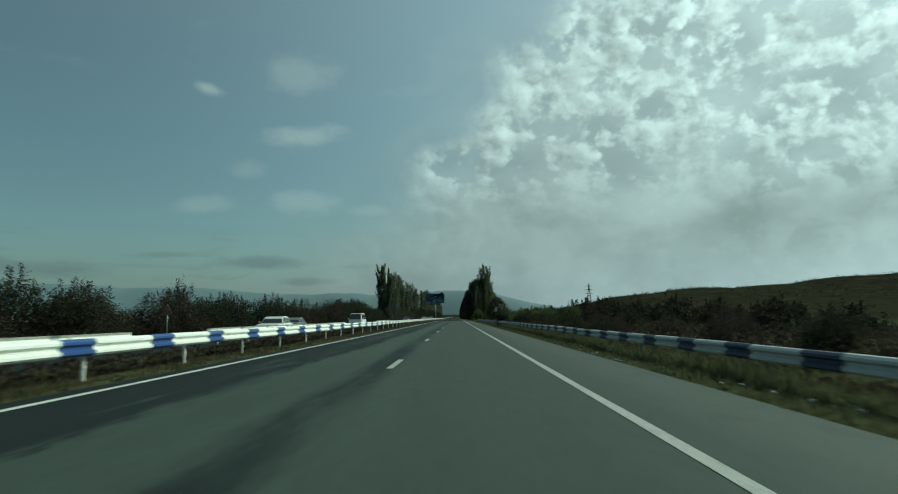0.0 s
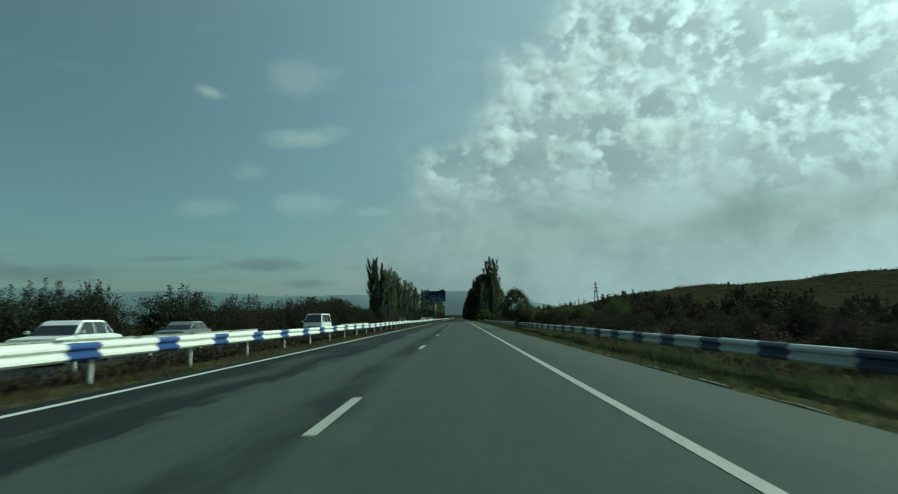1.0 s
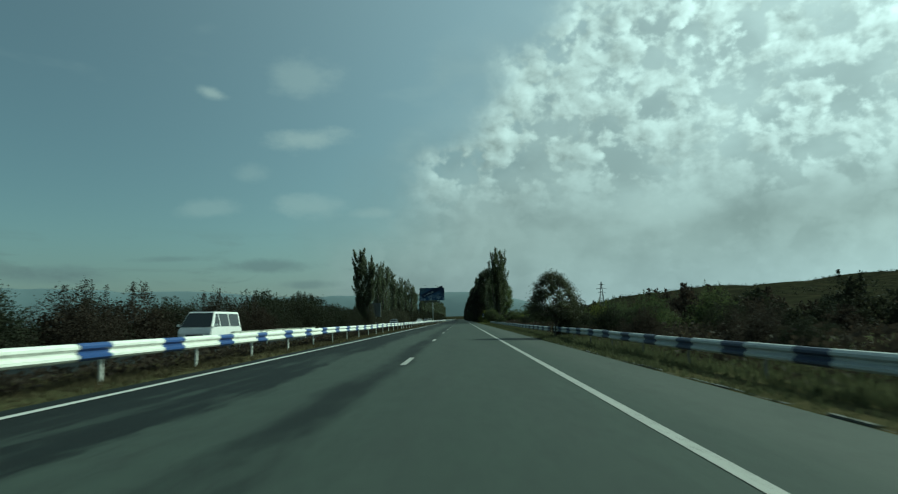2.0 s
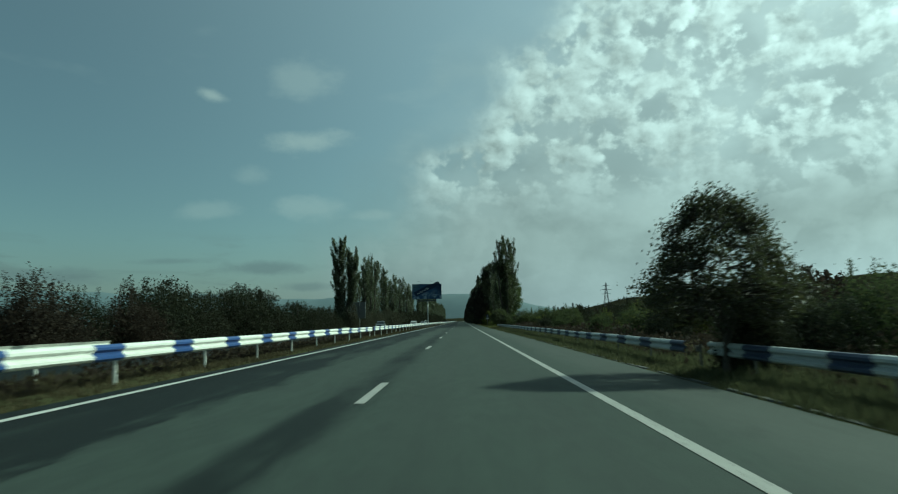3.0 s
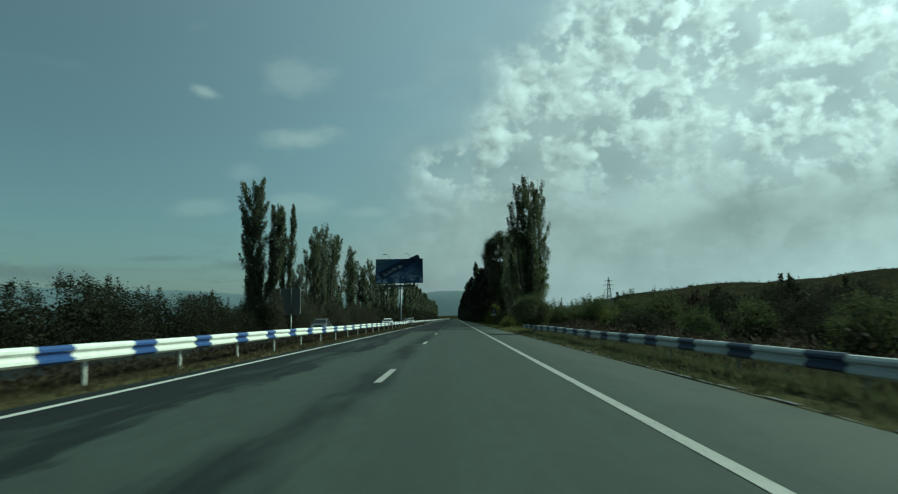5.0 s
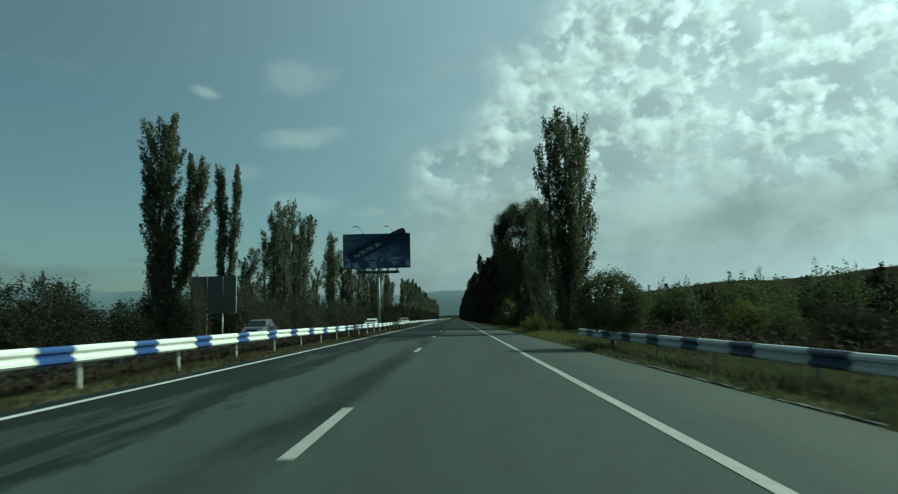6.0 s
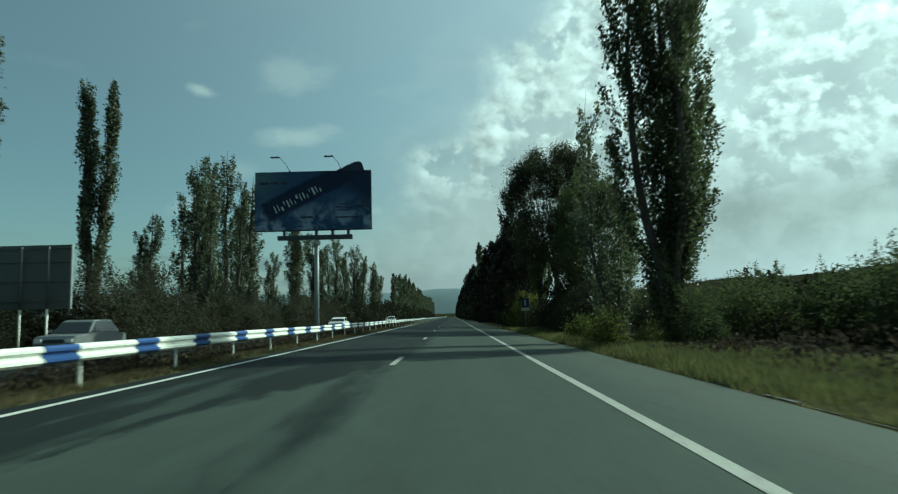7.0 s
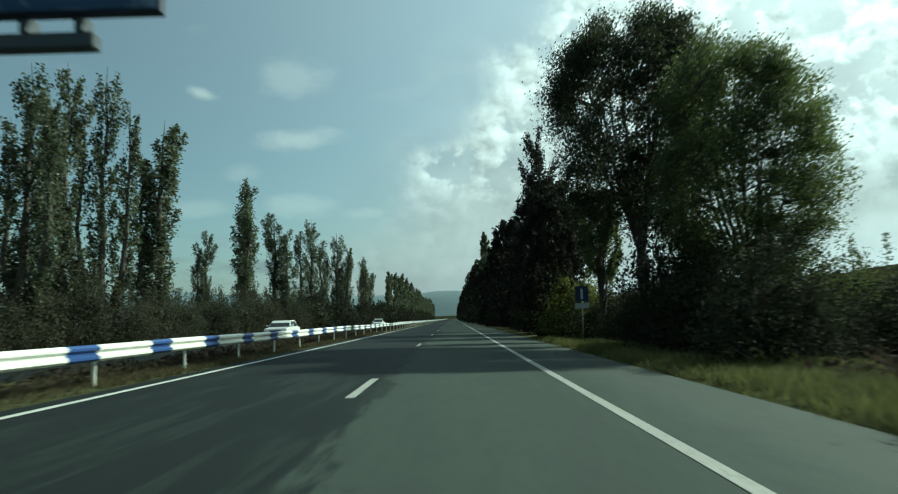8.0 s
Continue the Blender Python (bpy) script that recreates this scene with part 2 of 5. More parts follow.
def foliage(dark, light, autumn, thin=0.35, through_leaf=(1.0, 1.0, 1.0), gloss=0.08):
    def build(n):
        o = n.add("ShaderNodeNewGeometry", out=None)
        island = o.outputs["Random Per Island"]
        info = n.add("ShaderNodeObjectInfo", out=None).outputs["Random"]
        drift = n.noise(place(n), 0.5, 3.0)
        c = n.mix(island, dark, light)
        c = n.mix(n.ramp(drift, 0.35, 0.7, 0.0, 0.6), c, tuple(v * 0.62 for v in dark[:3]) + (1,))
        c = n.mix(n.ramp(island, 0.90, 0.99, 0.0, 0.7), c, autumn)
        c = n.mix(n.math("MULTIPLY", info, 0.22), c, autumn)
        leaf = bsdf(n, c, 0.8 if gloss < 0.2 else 0.5, **{"Specular IOR Level": gloss})
        back = n.add("ShaderNodeBsdfTranslucent", {0: n.mix(1.0, c, through_leaf + (1,), "MULTIPLY")})
        return n.add("ShaderNodeMixShader", {0: thin, 1: leaf, 2: back})
    return build


def bark(n):
    o = place(n)
    ridges = n.noise(n.scaled(o, (9, 9, 1.4)), 1.0, 5.0, 0.65)
    c = n.mix(ridges, rgb(0.030, 0.026, 0.021), rgb(0.11, 0.096, 0.078))
    return bsdf(n, c, 0.95, ridges, 0.9, 0.03)


def metal_paint(col, rust, rough=0.5):
    def build(n):
        o = place(n)
        dirt = n.noise(n.scaled(o, (1.0, 1.0, 3.0)), 1.6, 6.0, 0.65)
        spot = n.ramp(n.noise(o, 8.0, 6.0, 0.7), 0.66, 0.74, 0.0, 0.8)
        c = n.mix(n.ramp(dirt, 0.42, 0.75, 0.0, 0.55), col, tuple(v * 0.5 for v in col[:3]) + (1,))
        c = n.mix(spot, c, rust)
        return bsdf(n, c, rough, dirt, 0.1, 0.01)
    return build


def plain(col, rough=0.5, metal=0.0, **more):
    def build(n):
        o = place(n)
        g = n.noise(o, 3.0, 5.0, 0.6)
        c = n.mix(n.ramp(g, 0.35, 0.8, 0.0, 0.3), col, tuple(v * 0.6 for v in col[:3]) + (1,))
        return bsdf(n, c, rough, metal=metal, **more)
    return build


def poster(n):
    o = place(n)
    xyz = n.add("ShaderNodeSeparateXYZ", {0: o}, None).outputs
    fold = n.noise(n.scaled(o, (0.5, 1, 0.9)), 1.7, 6.0, 0.6)
    ice = n.noise(o, 1.1, 5.0, 0.6, 0.6)
    c = n.mix(fold, rgb(0.016, 0.036, 0.090), rgb(0.046, 0.088, 0.165))
    snow = n.math("MULTIPLY", n.ramp(xyz[2], -1.4, 0.6, 1.0, 0.0), n.ramp(ice, 0.42, 0.62))
    c = n.mix(n.math("MULTIPLY", snow, 0.85), c, rgb(0.25, 0.32, 0.41))
    pale = n.math("MULTIPLY", n.ramp(xyz[0], -0.8, -3.0), n.ramp(xyz[2], -0.3, 1.3))
    c = n.mix(n.math("MULTIPLY", pale, 0.6), c, rgb(0.12, 0.19, 0.19))
    # the big dark bottle printed slantwise across the sheet, blurred by weather
    co, si = math.cos(0.45), math.sin(0.45)
    bx, bz = n.math("ADD", xyz[0], 0.75), n.math("SUBTRACT", xyz[2], 0.12)
    u = n.math("ADD", n.math("MULTIPLY", bx, co), n.math("MULTIPLY", bz, si))
    v = n.math("SUBTRACT", n.math("MULTIPLY", bz, co), n.math("MULTIPLY", bx, si))
    v = n.math("ADD", v, n.math("MULTIPLY", n.math("SUBTRACT", ice, 0.5), 0.35))
    body = n.math("MULTIPLY", n.ramp(n.math("ABSOLUTE", n.math("SUBTRACT", v, 0.10)), 0.42, 0.62, 1.0, 0.0), n.ramp(u, -2.0, -1.72))
    corner = n.ramp(n.math("ADD", xyz[0], n.math("MULTIPLY", xyz[2], 0.9)), 1.7, 3.0, 0.0, 0.8)
    c = n.mix(n.math("MULTIPLY", n.math("MAXIMUM", body, corner), 0.9), c, rgb(0.011, 0.018, 0.042))
    return bsdf(n, c, 0.72, fold, 0.25, 0.03, **{"Specular IOR Level": 0.15})


def hazy_hills(n):
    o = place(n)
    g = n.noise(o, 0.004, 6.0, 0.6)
    # the blue-grey of distant air is painted into the base colour
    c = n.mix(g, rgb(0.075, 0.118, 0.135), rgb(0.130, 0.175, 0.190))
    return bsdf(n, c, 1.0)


def glass_dark(n):
    return bsdf(n, rgb(0.02, 0.025, 0.028), 0.06)


ASPHALT = material("asphalt", asphalt)
LINE_BRIGHT = material("fresh_road_paint", paint(rgb(0.50, 0.50, 0.47), rgb(0.16, 0.16, 0.15), 0.56))
LINE = material("road_paint", paint(rgb(0.30, 0.30, 0.275), rgb(0.09, 0.09, 0.085), 0.53))
SOIL = material("soil", soil)
CONCRETE = material("concrete", plain(rgb(0.060, 0.063, 0.056), 0.9))
RAIL_WHITE = material("rail_white", metal_paint(rgb(0.74, 0.75, 0.69), rgb(0.16, 0.10, 0.06)))
RAIL_BLUE = material("rail_blue", metal_paint(rgb(0.018, 0.056, 0.200), rgb(0.10, 0.09, 0.09)))
# darker copies of the rail paint: the verge barrier's shade is in the colour
DIM_WHITE = material("shade_dimmed_white", metal_paint(rgb(0.40, 0.42, 0.41), rgb(0.14, 0.10, 0.07), 0.6))
DIM_BLUE = material("shade_dimmed_blue", metal_paint(rgb(0.022, 0.035, 0.075), rgb(0.06, 0.055, 0.05), 0.65))
DIM_POST = material("shade_dimmed_post", metal_paint(rgb(0.11, 0.115, 0.105), rgb(0.10, 0.07, 0.05), 0.7))
BARK = material("bark", bark)
LEAF_POPLAR = material("poplar_leaf", foliage(rgb(0.050, 0.060, 0.041), rgb(0.114, 0.128, 0.085), rgb(0.114, 0.110, 0.071), 0.42, (1.3, 1.4, 1.12), 0.32))
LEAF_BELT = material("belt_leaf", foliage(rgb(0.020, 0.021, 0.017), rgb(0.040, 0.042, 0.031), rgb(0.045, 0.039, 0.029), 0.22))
LEAF_BUSH = material("bush_leaf", foliage(rgb(0.019, 0.024, 0.015), rgb(0.039, 0.045, 0.026), rgb(0.052, 0.043, 0.029), 0.30))
LEAF_MIXED = material("mixed_leaf", foliage(rgb(0.042, 0.056, 0.028), rgb(0.102, 0.122, 0.056), rgb(0.104, 0.098, 0.054), 0.48, (1.4, 1.55, 0.95), 0.35))
LEAF_SHADE = material("shade_leaf", foliage(rgb(0.026, 0.030, 0.020), rgb(0.062, 0.068, 0.040), rgb(0.070, 0.058, 0.040), 0.40, (1.3, 1.4, 0.95), 0.2))
LEAF_STEEP = material("verge_poplar_leaf", foliage(rgb(0.038, 0.045, 0.029), rgb(0.088, 0.099, 0.058), rgb(0.090, 0.082, 0.052), 0.48, (1.45, 1.55, 1.15), 0.25))
LEAF_BROWN = material("brown_leaf", foliage(rgb(0.026, 0.023, 0.018), rgb(0.052, 0.045, 0.033), rgb(0.062, 0.042, 0.031), 0.35))
LEAF_BRIGHT = material("bright_leaf", foliage(rgb(0.062, 0.080, 0.022), rgb(0.125, 0.138, 0.040), rgb(0.17, 0.15, 0.045), 0.45))
LEAF_DULL = material("dull_leaf", foliage(rgb(0.038, 0.042, 0.030), rgb(0.078, 0.082, 0.055), rgb(0.092, 0.076, 0.050), 0.40))
LEAF_SOFT = material("soft_leaf", foliage(rgb(0.034, 0.045, 0.027), rgb(0.074, 0.086, 0.046), rgb(0.090, 0.082, 0.046), 0.45, (1.3, 1.4, 1.0), 0.10))
GRASS_DRY = material("dry_grass", foliage(rgb(0.052, 0.047, 0.026), rgb(0.125, 0.108, 0.060), rgb(0.17, 0.13, 0.075), 0.35))
GRASS = material("grass", foliage(rgb(0.044, 0.055, 0.027), rgb(0.100, 0.112, 0.056), rgb(0.15, 0.135, 0.075), 0.42))
# a lighter copy of the grass, with sunlight painted into its colour
GRASS_SUNLIT = material("sunlit_grass", foliage(rgb(0.070, 0.082, 0.028), rgb(0.150, 0.160, 0.060), rgb(0.20, 0.18, 0.08), 0.45))
STEEL = material("grey_steel", plain(rgb(0.33, 0.35, 0.36), 0.45, 0.4))
POLE = material("painted_pole", metal_paint(rgb(0.21, 0.235, 0.235), rgb(0.10, 0.08, 0.06), 0.5))
DARK_STEEL = material("dark_steel", plain(rgb(0.035, 0.045, 0.055), 0.5, 0.2))
SIGN_BACK = material("sign_back", plain(rgb(0.115, 0.128, 0.130), 0.55, 0.3))
POSTER = material("poster", poster)
POSTER_DARK = material("poster_dark", plain(rgb(0.012, 0.020, 0.046), 0.7))
POSTER_PALE = material("poster_pale", plain(rgb(0.42, 0.47, 0.50), 0.5))
FAR = material("hazy_hills", hazy_hills)
GLASS = material("car_glass", glass_dark)
CAR_WHITE = material("car_white", plain(rgb(0.75, 0.76, 0.74), 0.25))
CAR_SILVER = material("car_silver", plain(rgb(0.27, 0.285, 0.29), 0.3, 0.5))
CAR_DARK = material("car_dark", plain(rgb(0.03, 0.033, 0.036), 0.35))
RUBBER = material("rubber", plain(rgb(0.025, 0.025, 0.025), 0.85))
LAMP_GLASS = material("headlight", plain(rgb(0.65, 0.66, 0.64), 0.15))
SIGN_BROWN = material("sign_brown", plain(rgb(0.13, 0.075, 0.05), 0.6))
SIGN_BLUE = material("sign_blue", plain(rgb(0.012, 0.024, 0.075), 0.55))
SIGN_WHITE = material("sign_white", plain(rgb(0.45, 0.46, 0.46), 0.55))
LITTER = material("litter", plain(rgb(0.66, 0.66, 0.62), 0.7))


# ---- mesh helpers ----
class Shape:
    """Vertices and faces of one mesh, gathered piece by piece."""

    def __init__(self):
        self.v, self.f = [], []

    def add(self, verts, faces):
        k = len(self.v)
        self.v.extend(tuple(p) for p in verts)
        self.f.extend(tuple(k + i for i in f) for f in faces)
        return self

    def box(self, x0, x1, y0, y1, z0, z1):
        v = [(x, y, z) for x in (x0, x1) for y in (y0, y1) for z in (z0, z1)]
        return self.add(v, [(0, 1, 3, 2), (4, 6, 7, 5), (0, 4, 5, 1), (2, 3, 7, 6), (0, 2, 6, 4), (1, 5, 7, 3)])

    def tube(self, points, radii, sides=6, caps=True):
        pts = [Vector(p) for p in points]
        v, f = [], []
        for i, p in enumerate(pts):
            way = (pts[min(i + 1, len(pts) - 1)] - pts[max(i - 1, 0)]).normalized()
            side = way.cross(Vector((0, 0, 1)) if abs(way.z) < 0.9 else Vector((1, 0, 0))).normalized()
            other = way.cross(side)
            for k in range(sides):
                a = 2 * math.pi * k / sides
                v.append(p + (side * math.cos(a) + other * math.sin(a)) * radii[i])
        for i in range(len(pts) - 1):
            for k in range(sides):
                a, b = i * sides + k, i * sides + (k + 1) % sides
                f.append((a, b, b + sides, a + sides))
        if caps:
            f.append(tuple(range(sides - 1, -1, -1)))
            f.append(tuple(range((len(pts) - 1) * sides, len(pts) * sides)))
        return self.add(v, f)

    def prism(self, profile, y0, y1):
        """A closed (x, z) profile drawn out along y."""
        m = len(profile)
        v = [(x, y0, z) for x, z in profile] + [(x, y1, z) for x, z in profile]
        f = [(i, (i + 1) % m, (i + 1) % m + m, i + m) for i in range(m)] + [tuple(range(m - 1, -1, -1)), tuple(range(m, 2 * m))]
        return self.add(v, f)

    def mesh(self, name, mat, smooth=False, bevel=0.0):
        me = bpy.data.meshes.new(name)
        me.from_pydata(self.v, [], self.f)
        bm = bmesh.new()
        bm.from_mesh(me)
        bmesh.ops.recalc_face_normals(bm, faces=bm.faces)
        if bevel:
            bmesh.ops.bevel(bm, geom=bm.edges[:], offset=bevel, segments=2, affect="EDGES", clamp_overlap=True)
        bm.to_mesh(me)
        bm.free()
        me.materials.append(mat)
        if smooth:
            me.polygons.foreach_set("use_smooth", [True] * len(me.polygons))
        return me


def part(name, shape, mat, parent=None, label="", smooth=False, bevel=0.0):
    me = shape if isinstance(shape, bpy.types.Mesh) else shape.mesh(name, mat, smooth, bevel)
    ob = new(name, me)
    if parent is not None:
        ob.parent = parent
    if label:
        ob["label"] = label
    return ob


def cards(name, centres, sizes, mat, seed, stretch=1.5, lift=0.0):
    """Many small leaf blades, each a folded pair of triangles, turned every way."""
    r = np.random.RandomState(seed)
    c = np.asarray(centres, float)
    m = len(c)
    a = r.normal(size=(m, 3))
    a[:, 2] += lift
    a /= np.linalg.norm(a, axis=1)[:, None]
    b = np.cross(a, r.normal(size=(m, 3)))
    b /= np.linalg.norm(b, axis=1)[:, None]
    nrm = np.cross(a, b)
    s = np.asarray(sizes, float)[:, None]
    v = np.stack([c - a * s * stretch / 2, c + b * s / 2 + nrm * s * 0.12, c + a * s * stretch / 2, c - b * s / 2 + nrm * s * 0.12], 1).reshape(-1, 3)
    k = np.arange(m)[:, None] * 4
    f = np.concatenate([k + (0, 1, 2), k + (0, 2, 3)], 1).reshape(-1, 3)
    return tri_mesh(name, v, f, mat)


def tri_mesh(name, v, f, mat):
    me = bpy.data.meshes.new(name)
    me.vertices.add(len(v))
    me.vertices.foreach_set("co", np.asarray(v, np.float32).ravel())
    me.loops.add(len(f) * 3)
    me.loops.foreach_set("vertex_index", np.asarray(f, np.int32).ravel())
    me.polygons.add(len(f))
    me.polygons.foreach_set("loop_start", np.arange(len(f), dtype=np.int32) * 3)
    me.update(calc_edges=True)
    me.materials.append(mat)
    return me


# ---- the lie of the land ----
CROSSFALL = 0.02


def step(a, b, x):
    t = np.clip((x - a) / (b - a), 0, 1)
    return t * t * (3 - 2 * t)


def land(x, y):
    """Height of the ground, the roads lying a hand's width proud of it."""
    x, y = np.asarray(x, float), np.asarray(y, float)
    z = -CROSSFALL * np.clip(x, -6.2, 4.6)
    z = z - 0.17 * step(-7.0, -8.5, x) + 0.10 * step(-8.6, -9.6, x) - 0.10 * step(-9.7, -10.6, x)
    z = z - 0.12 * step(-17.5, -19.5, x) - 0.25 * step(-20, -40, x)
    z = z + 0.03 * step(4.55, 5.0, x) - 0.10 * step(5.0, 8.0, x) - 0.25 * step(8, 30, x)
    z = z - 0.05 * (step(-6.25, -6.0, x) * step(4.55, 4.35, x)) - 0.05 * step(-18.6, -18.3, x) * step(-10.3, -10.6, x)
    rough = 0.05 * np.sin(x * 1.7 + y * 0.9) * np.sin(y * 0.37 - x * 0.5)
    z = z + rough * (step(5.0, 6.5, x) + step(-18.8, -20.5, x))
    # the long hill on the sunny side and the rise where the road ends
    ridge = 31.5 * step(120, 330, x) + 0.068 * np.clip(x - 330, 0, 800) + 2.5 * np.sin(x * 0.019) * step(150, 400, x) + 1.5 * np.sin(x * 0.047)  * step(150, 400, x)
    z = z + ridge * np.exp(-((y - 1250) / 380.0) ** 2) + 8 * step(60, 400, x) * step(100, 900, y)
    z = z + 9 * np.exp(-((x + 30) / 330.0) ** 2) * np.exp(-((y - 2150) / 330.0) ** 2)
    return z


def ground_sheet():
    xs = np.unique(np.concatenate([np.linspace(-4700, -200, 24), np.linspace(-200, -40, 22), np.linspace(-40, -19, 22), np.arange(-18.9, -5.8, 0.3),
                                   np.linspace(-5.5, 4.3, 5), np.arange(4.35, 9, 0.25), np.linspace(9, 40, 26), np.linspace(40, 1100, 60), np.linspace(1200, 4700, 16)]).round(3))
    ys = np.unique(np.concatenate([np.linspace(-4700, -100, 10), np.linspace(-60, 330, 131), np.linspace(340, 800, 40), np.linspace(820, 2800, 60), np.linspace(2900, 4700, 8)]).round(3))
    gx, gy = np.meshgrid(xs, ys)
    v = np.stack([gx, gy, land(gx, gy)], -1).reshape(-1, 3)
    w, h = len(xs), len(ys)
    i = (np.arange(h - 1)[:, None] * w + np.arange(w - 1)).ravel()
    f = np.concatenate([np.stack([i, i + 1, i + w + 1], 1), np.stack([i, i + w + 1, i + w], 1)])
    me = tri_mesh("ground", v, f, SOIL)
    me.polygons.foreach_set("use_smooth", [True] * len(me.polygons))
    tagged(new("ground", me), "dry grassy earth with bare patches beside the road", "ground", kind="structure")


def strip(name, x0, x1, z0, z1, y0, y1, mat, thick=0.05):
    """A flat band along the road, wide and long, as a slab."""
    s = Shape()
    ys = np.linspace(y0, y1, 40)
    xs = np.linspace(x0, x1, 8)
    v = [(x, y, z0 + (z1 - z0) * (x - x0) / (x1 - x0)) for y in ys for x in xs]
    f = [(j * 8 + i, j * 8 + i + 1, j * 8 + i + 9, j * 8 + i + 8) for j in range(39) for i in range(7)]
    s.add(v, f)
    s.box(x0, x0 + 0.02, y0, y1, z0 - thick, z0 - 0.001)
    s.box(x1 - 0.02, x1, y0, y1, z1 - thick, z1 - 0.001)
    return part(name, s, mat)


def ridge_far():
    """The far mountains, a long ridge on an arc about the road."""
    s = Shape()
    cols, rows = 220, 7
    for i in range(cols):
        a = radians(-75 + 150 * i / (cols - 1))
        deg = math.degrees(a)
        top = 165 + 60 * float(step(-8, -32, deg)) + 25 * math.exp(-((deg + 1) / 3.0) ** 2) - 95 * float(step(2, 9, deg))
        top += 16 * noise.noise((deg * 0.16, 3, 0)) + 9 * noise.noise((deg * 0.6, 7, 0)) + 3 * noise.noise((deg * 2.1, 1, 0))
        for j in range(rows):
            t = j / (rows - 1)
            r = 4150 + 420 * t
            z = -5 + (top + 5) * (1 - (1 - t) ** 1.7) + 6 * noise.noise((deg * 0.9, t * 3, 5)) * t * (1 - t) * 4
            s.v.append((r * math.sin(a), 100 + r * math.cos(a), z))
    for i in range(cols - 1):
        for j in range(rows - 1):
            k = i * rows + j
            s.f.append((k, k + rows, k + rows + 1, k + 1))
    tagged(part("backdrop", s, FAR, smooth=True), "far mountain ridge beyond the plain, air haze painted in as blue-grey", "mountains", kind="structure")


ground_sheet()
ridge_far()

X_LEFT, X_DASH, X_RIGHT = -5.60, -1.58, 2.11


def on_road(x):
    return -CROSSFALL * x


tagged(strip("road", -6.05, 4.45, on_road(-6.05), on_road(4.45), -60, 1900, ASPHALT), "worn grey asphalt carriageway with darker patched lane", "road", kind="structure")
tagged(strip("road_opposite", -18.4, -10.5, -0.10, -0.03, -60, 1900, ASPHALT), "grey asphalt of the opposite carriageway", "road", kind="structure")


def line_strip(name, x, w, y0, y1, label, mat=None):
    s = Shape()
    count = max(2, int((y1 - y0) / 3))
    for i in range(count):
        a, b = y0 + (y1 - y0) * i / count, y0 + (y1 - y0) * (i + 1) / count
        s.add([(x + sx * w / 2 + 0.012 * noise.noise((yy * 0.3, sx, x)), yy, on_road(x + sx * w / 2) + 0.006) for yy in (a, b) for sx in (-1, 1)], [(0, 1, 3, 2)])
    return tagged(part(name, s, mat or LINE), label, "road marking", kind="structure")


line_strip("edge_line_left", X_LEFT, 0.14, -30, 1500, "thin white edge line beside the median", LINE_BRIGHT)
line_strip("edge_line_right", X_RIGHT, 0.165, -30, 1500, "broad white edge line before the paved shoulder")

dash = Shape()
dash.add([(-0.075, -1.6, 0.0015), (0.075, -1.6, -0.0015), (0.08, 1.6, -0.0015), (-0.07, 1.6, 0.0015)], [(0, 1, 2, 3)])
dash_mesh = dash.mesh("dash", LINE)
DASH_SHIFT = {0: -0.1, 1: -0.4, 4: 0.45, 5: 1.0, 8: 0.42, 9: 0.1, 10: -0.3, 11: -0.4}
for i in range(-2, 40):
    d = part("lane_dash", dash_mesh, LINE)
    d.location = (X_DASH, 18.6 + 17.87 * i - 1.6 + DASH_SHIFT.get(i, 0.15), on_road(X_DASH) + 0.007)
    tagged(d, "short white lane dash painted on asphalt", "road marking", "lane dashes", "structure")


# ---- guardrails ----
def beam_profile(h=0.31, deep=0.085, t=0.006):
    """The W of a steel crash barrier, seen along the rail; it faces +x."""
    out = [(0.0, 0.0), (0.45, 0.03), (1.0, 0.16), (1.0, 0.30), (0.25, 0.44), (0.25, 0.56), (1.0, 0.70), (1.0, 0.84), (0.45, 0.97), (0.0, 1.0)]
    front = [(a * deep, b * h) for a, b in out]
    return front + [(x - t * 2, z) for x, z in reversed(front)]


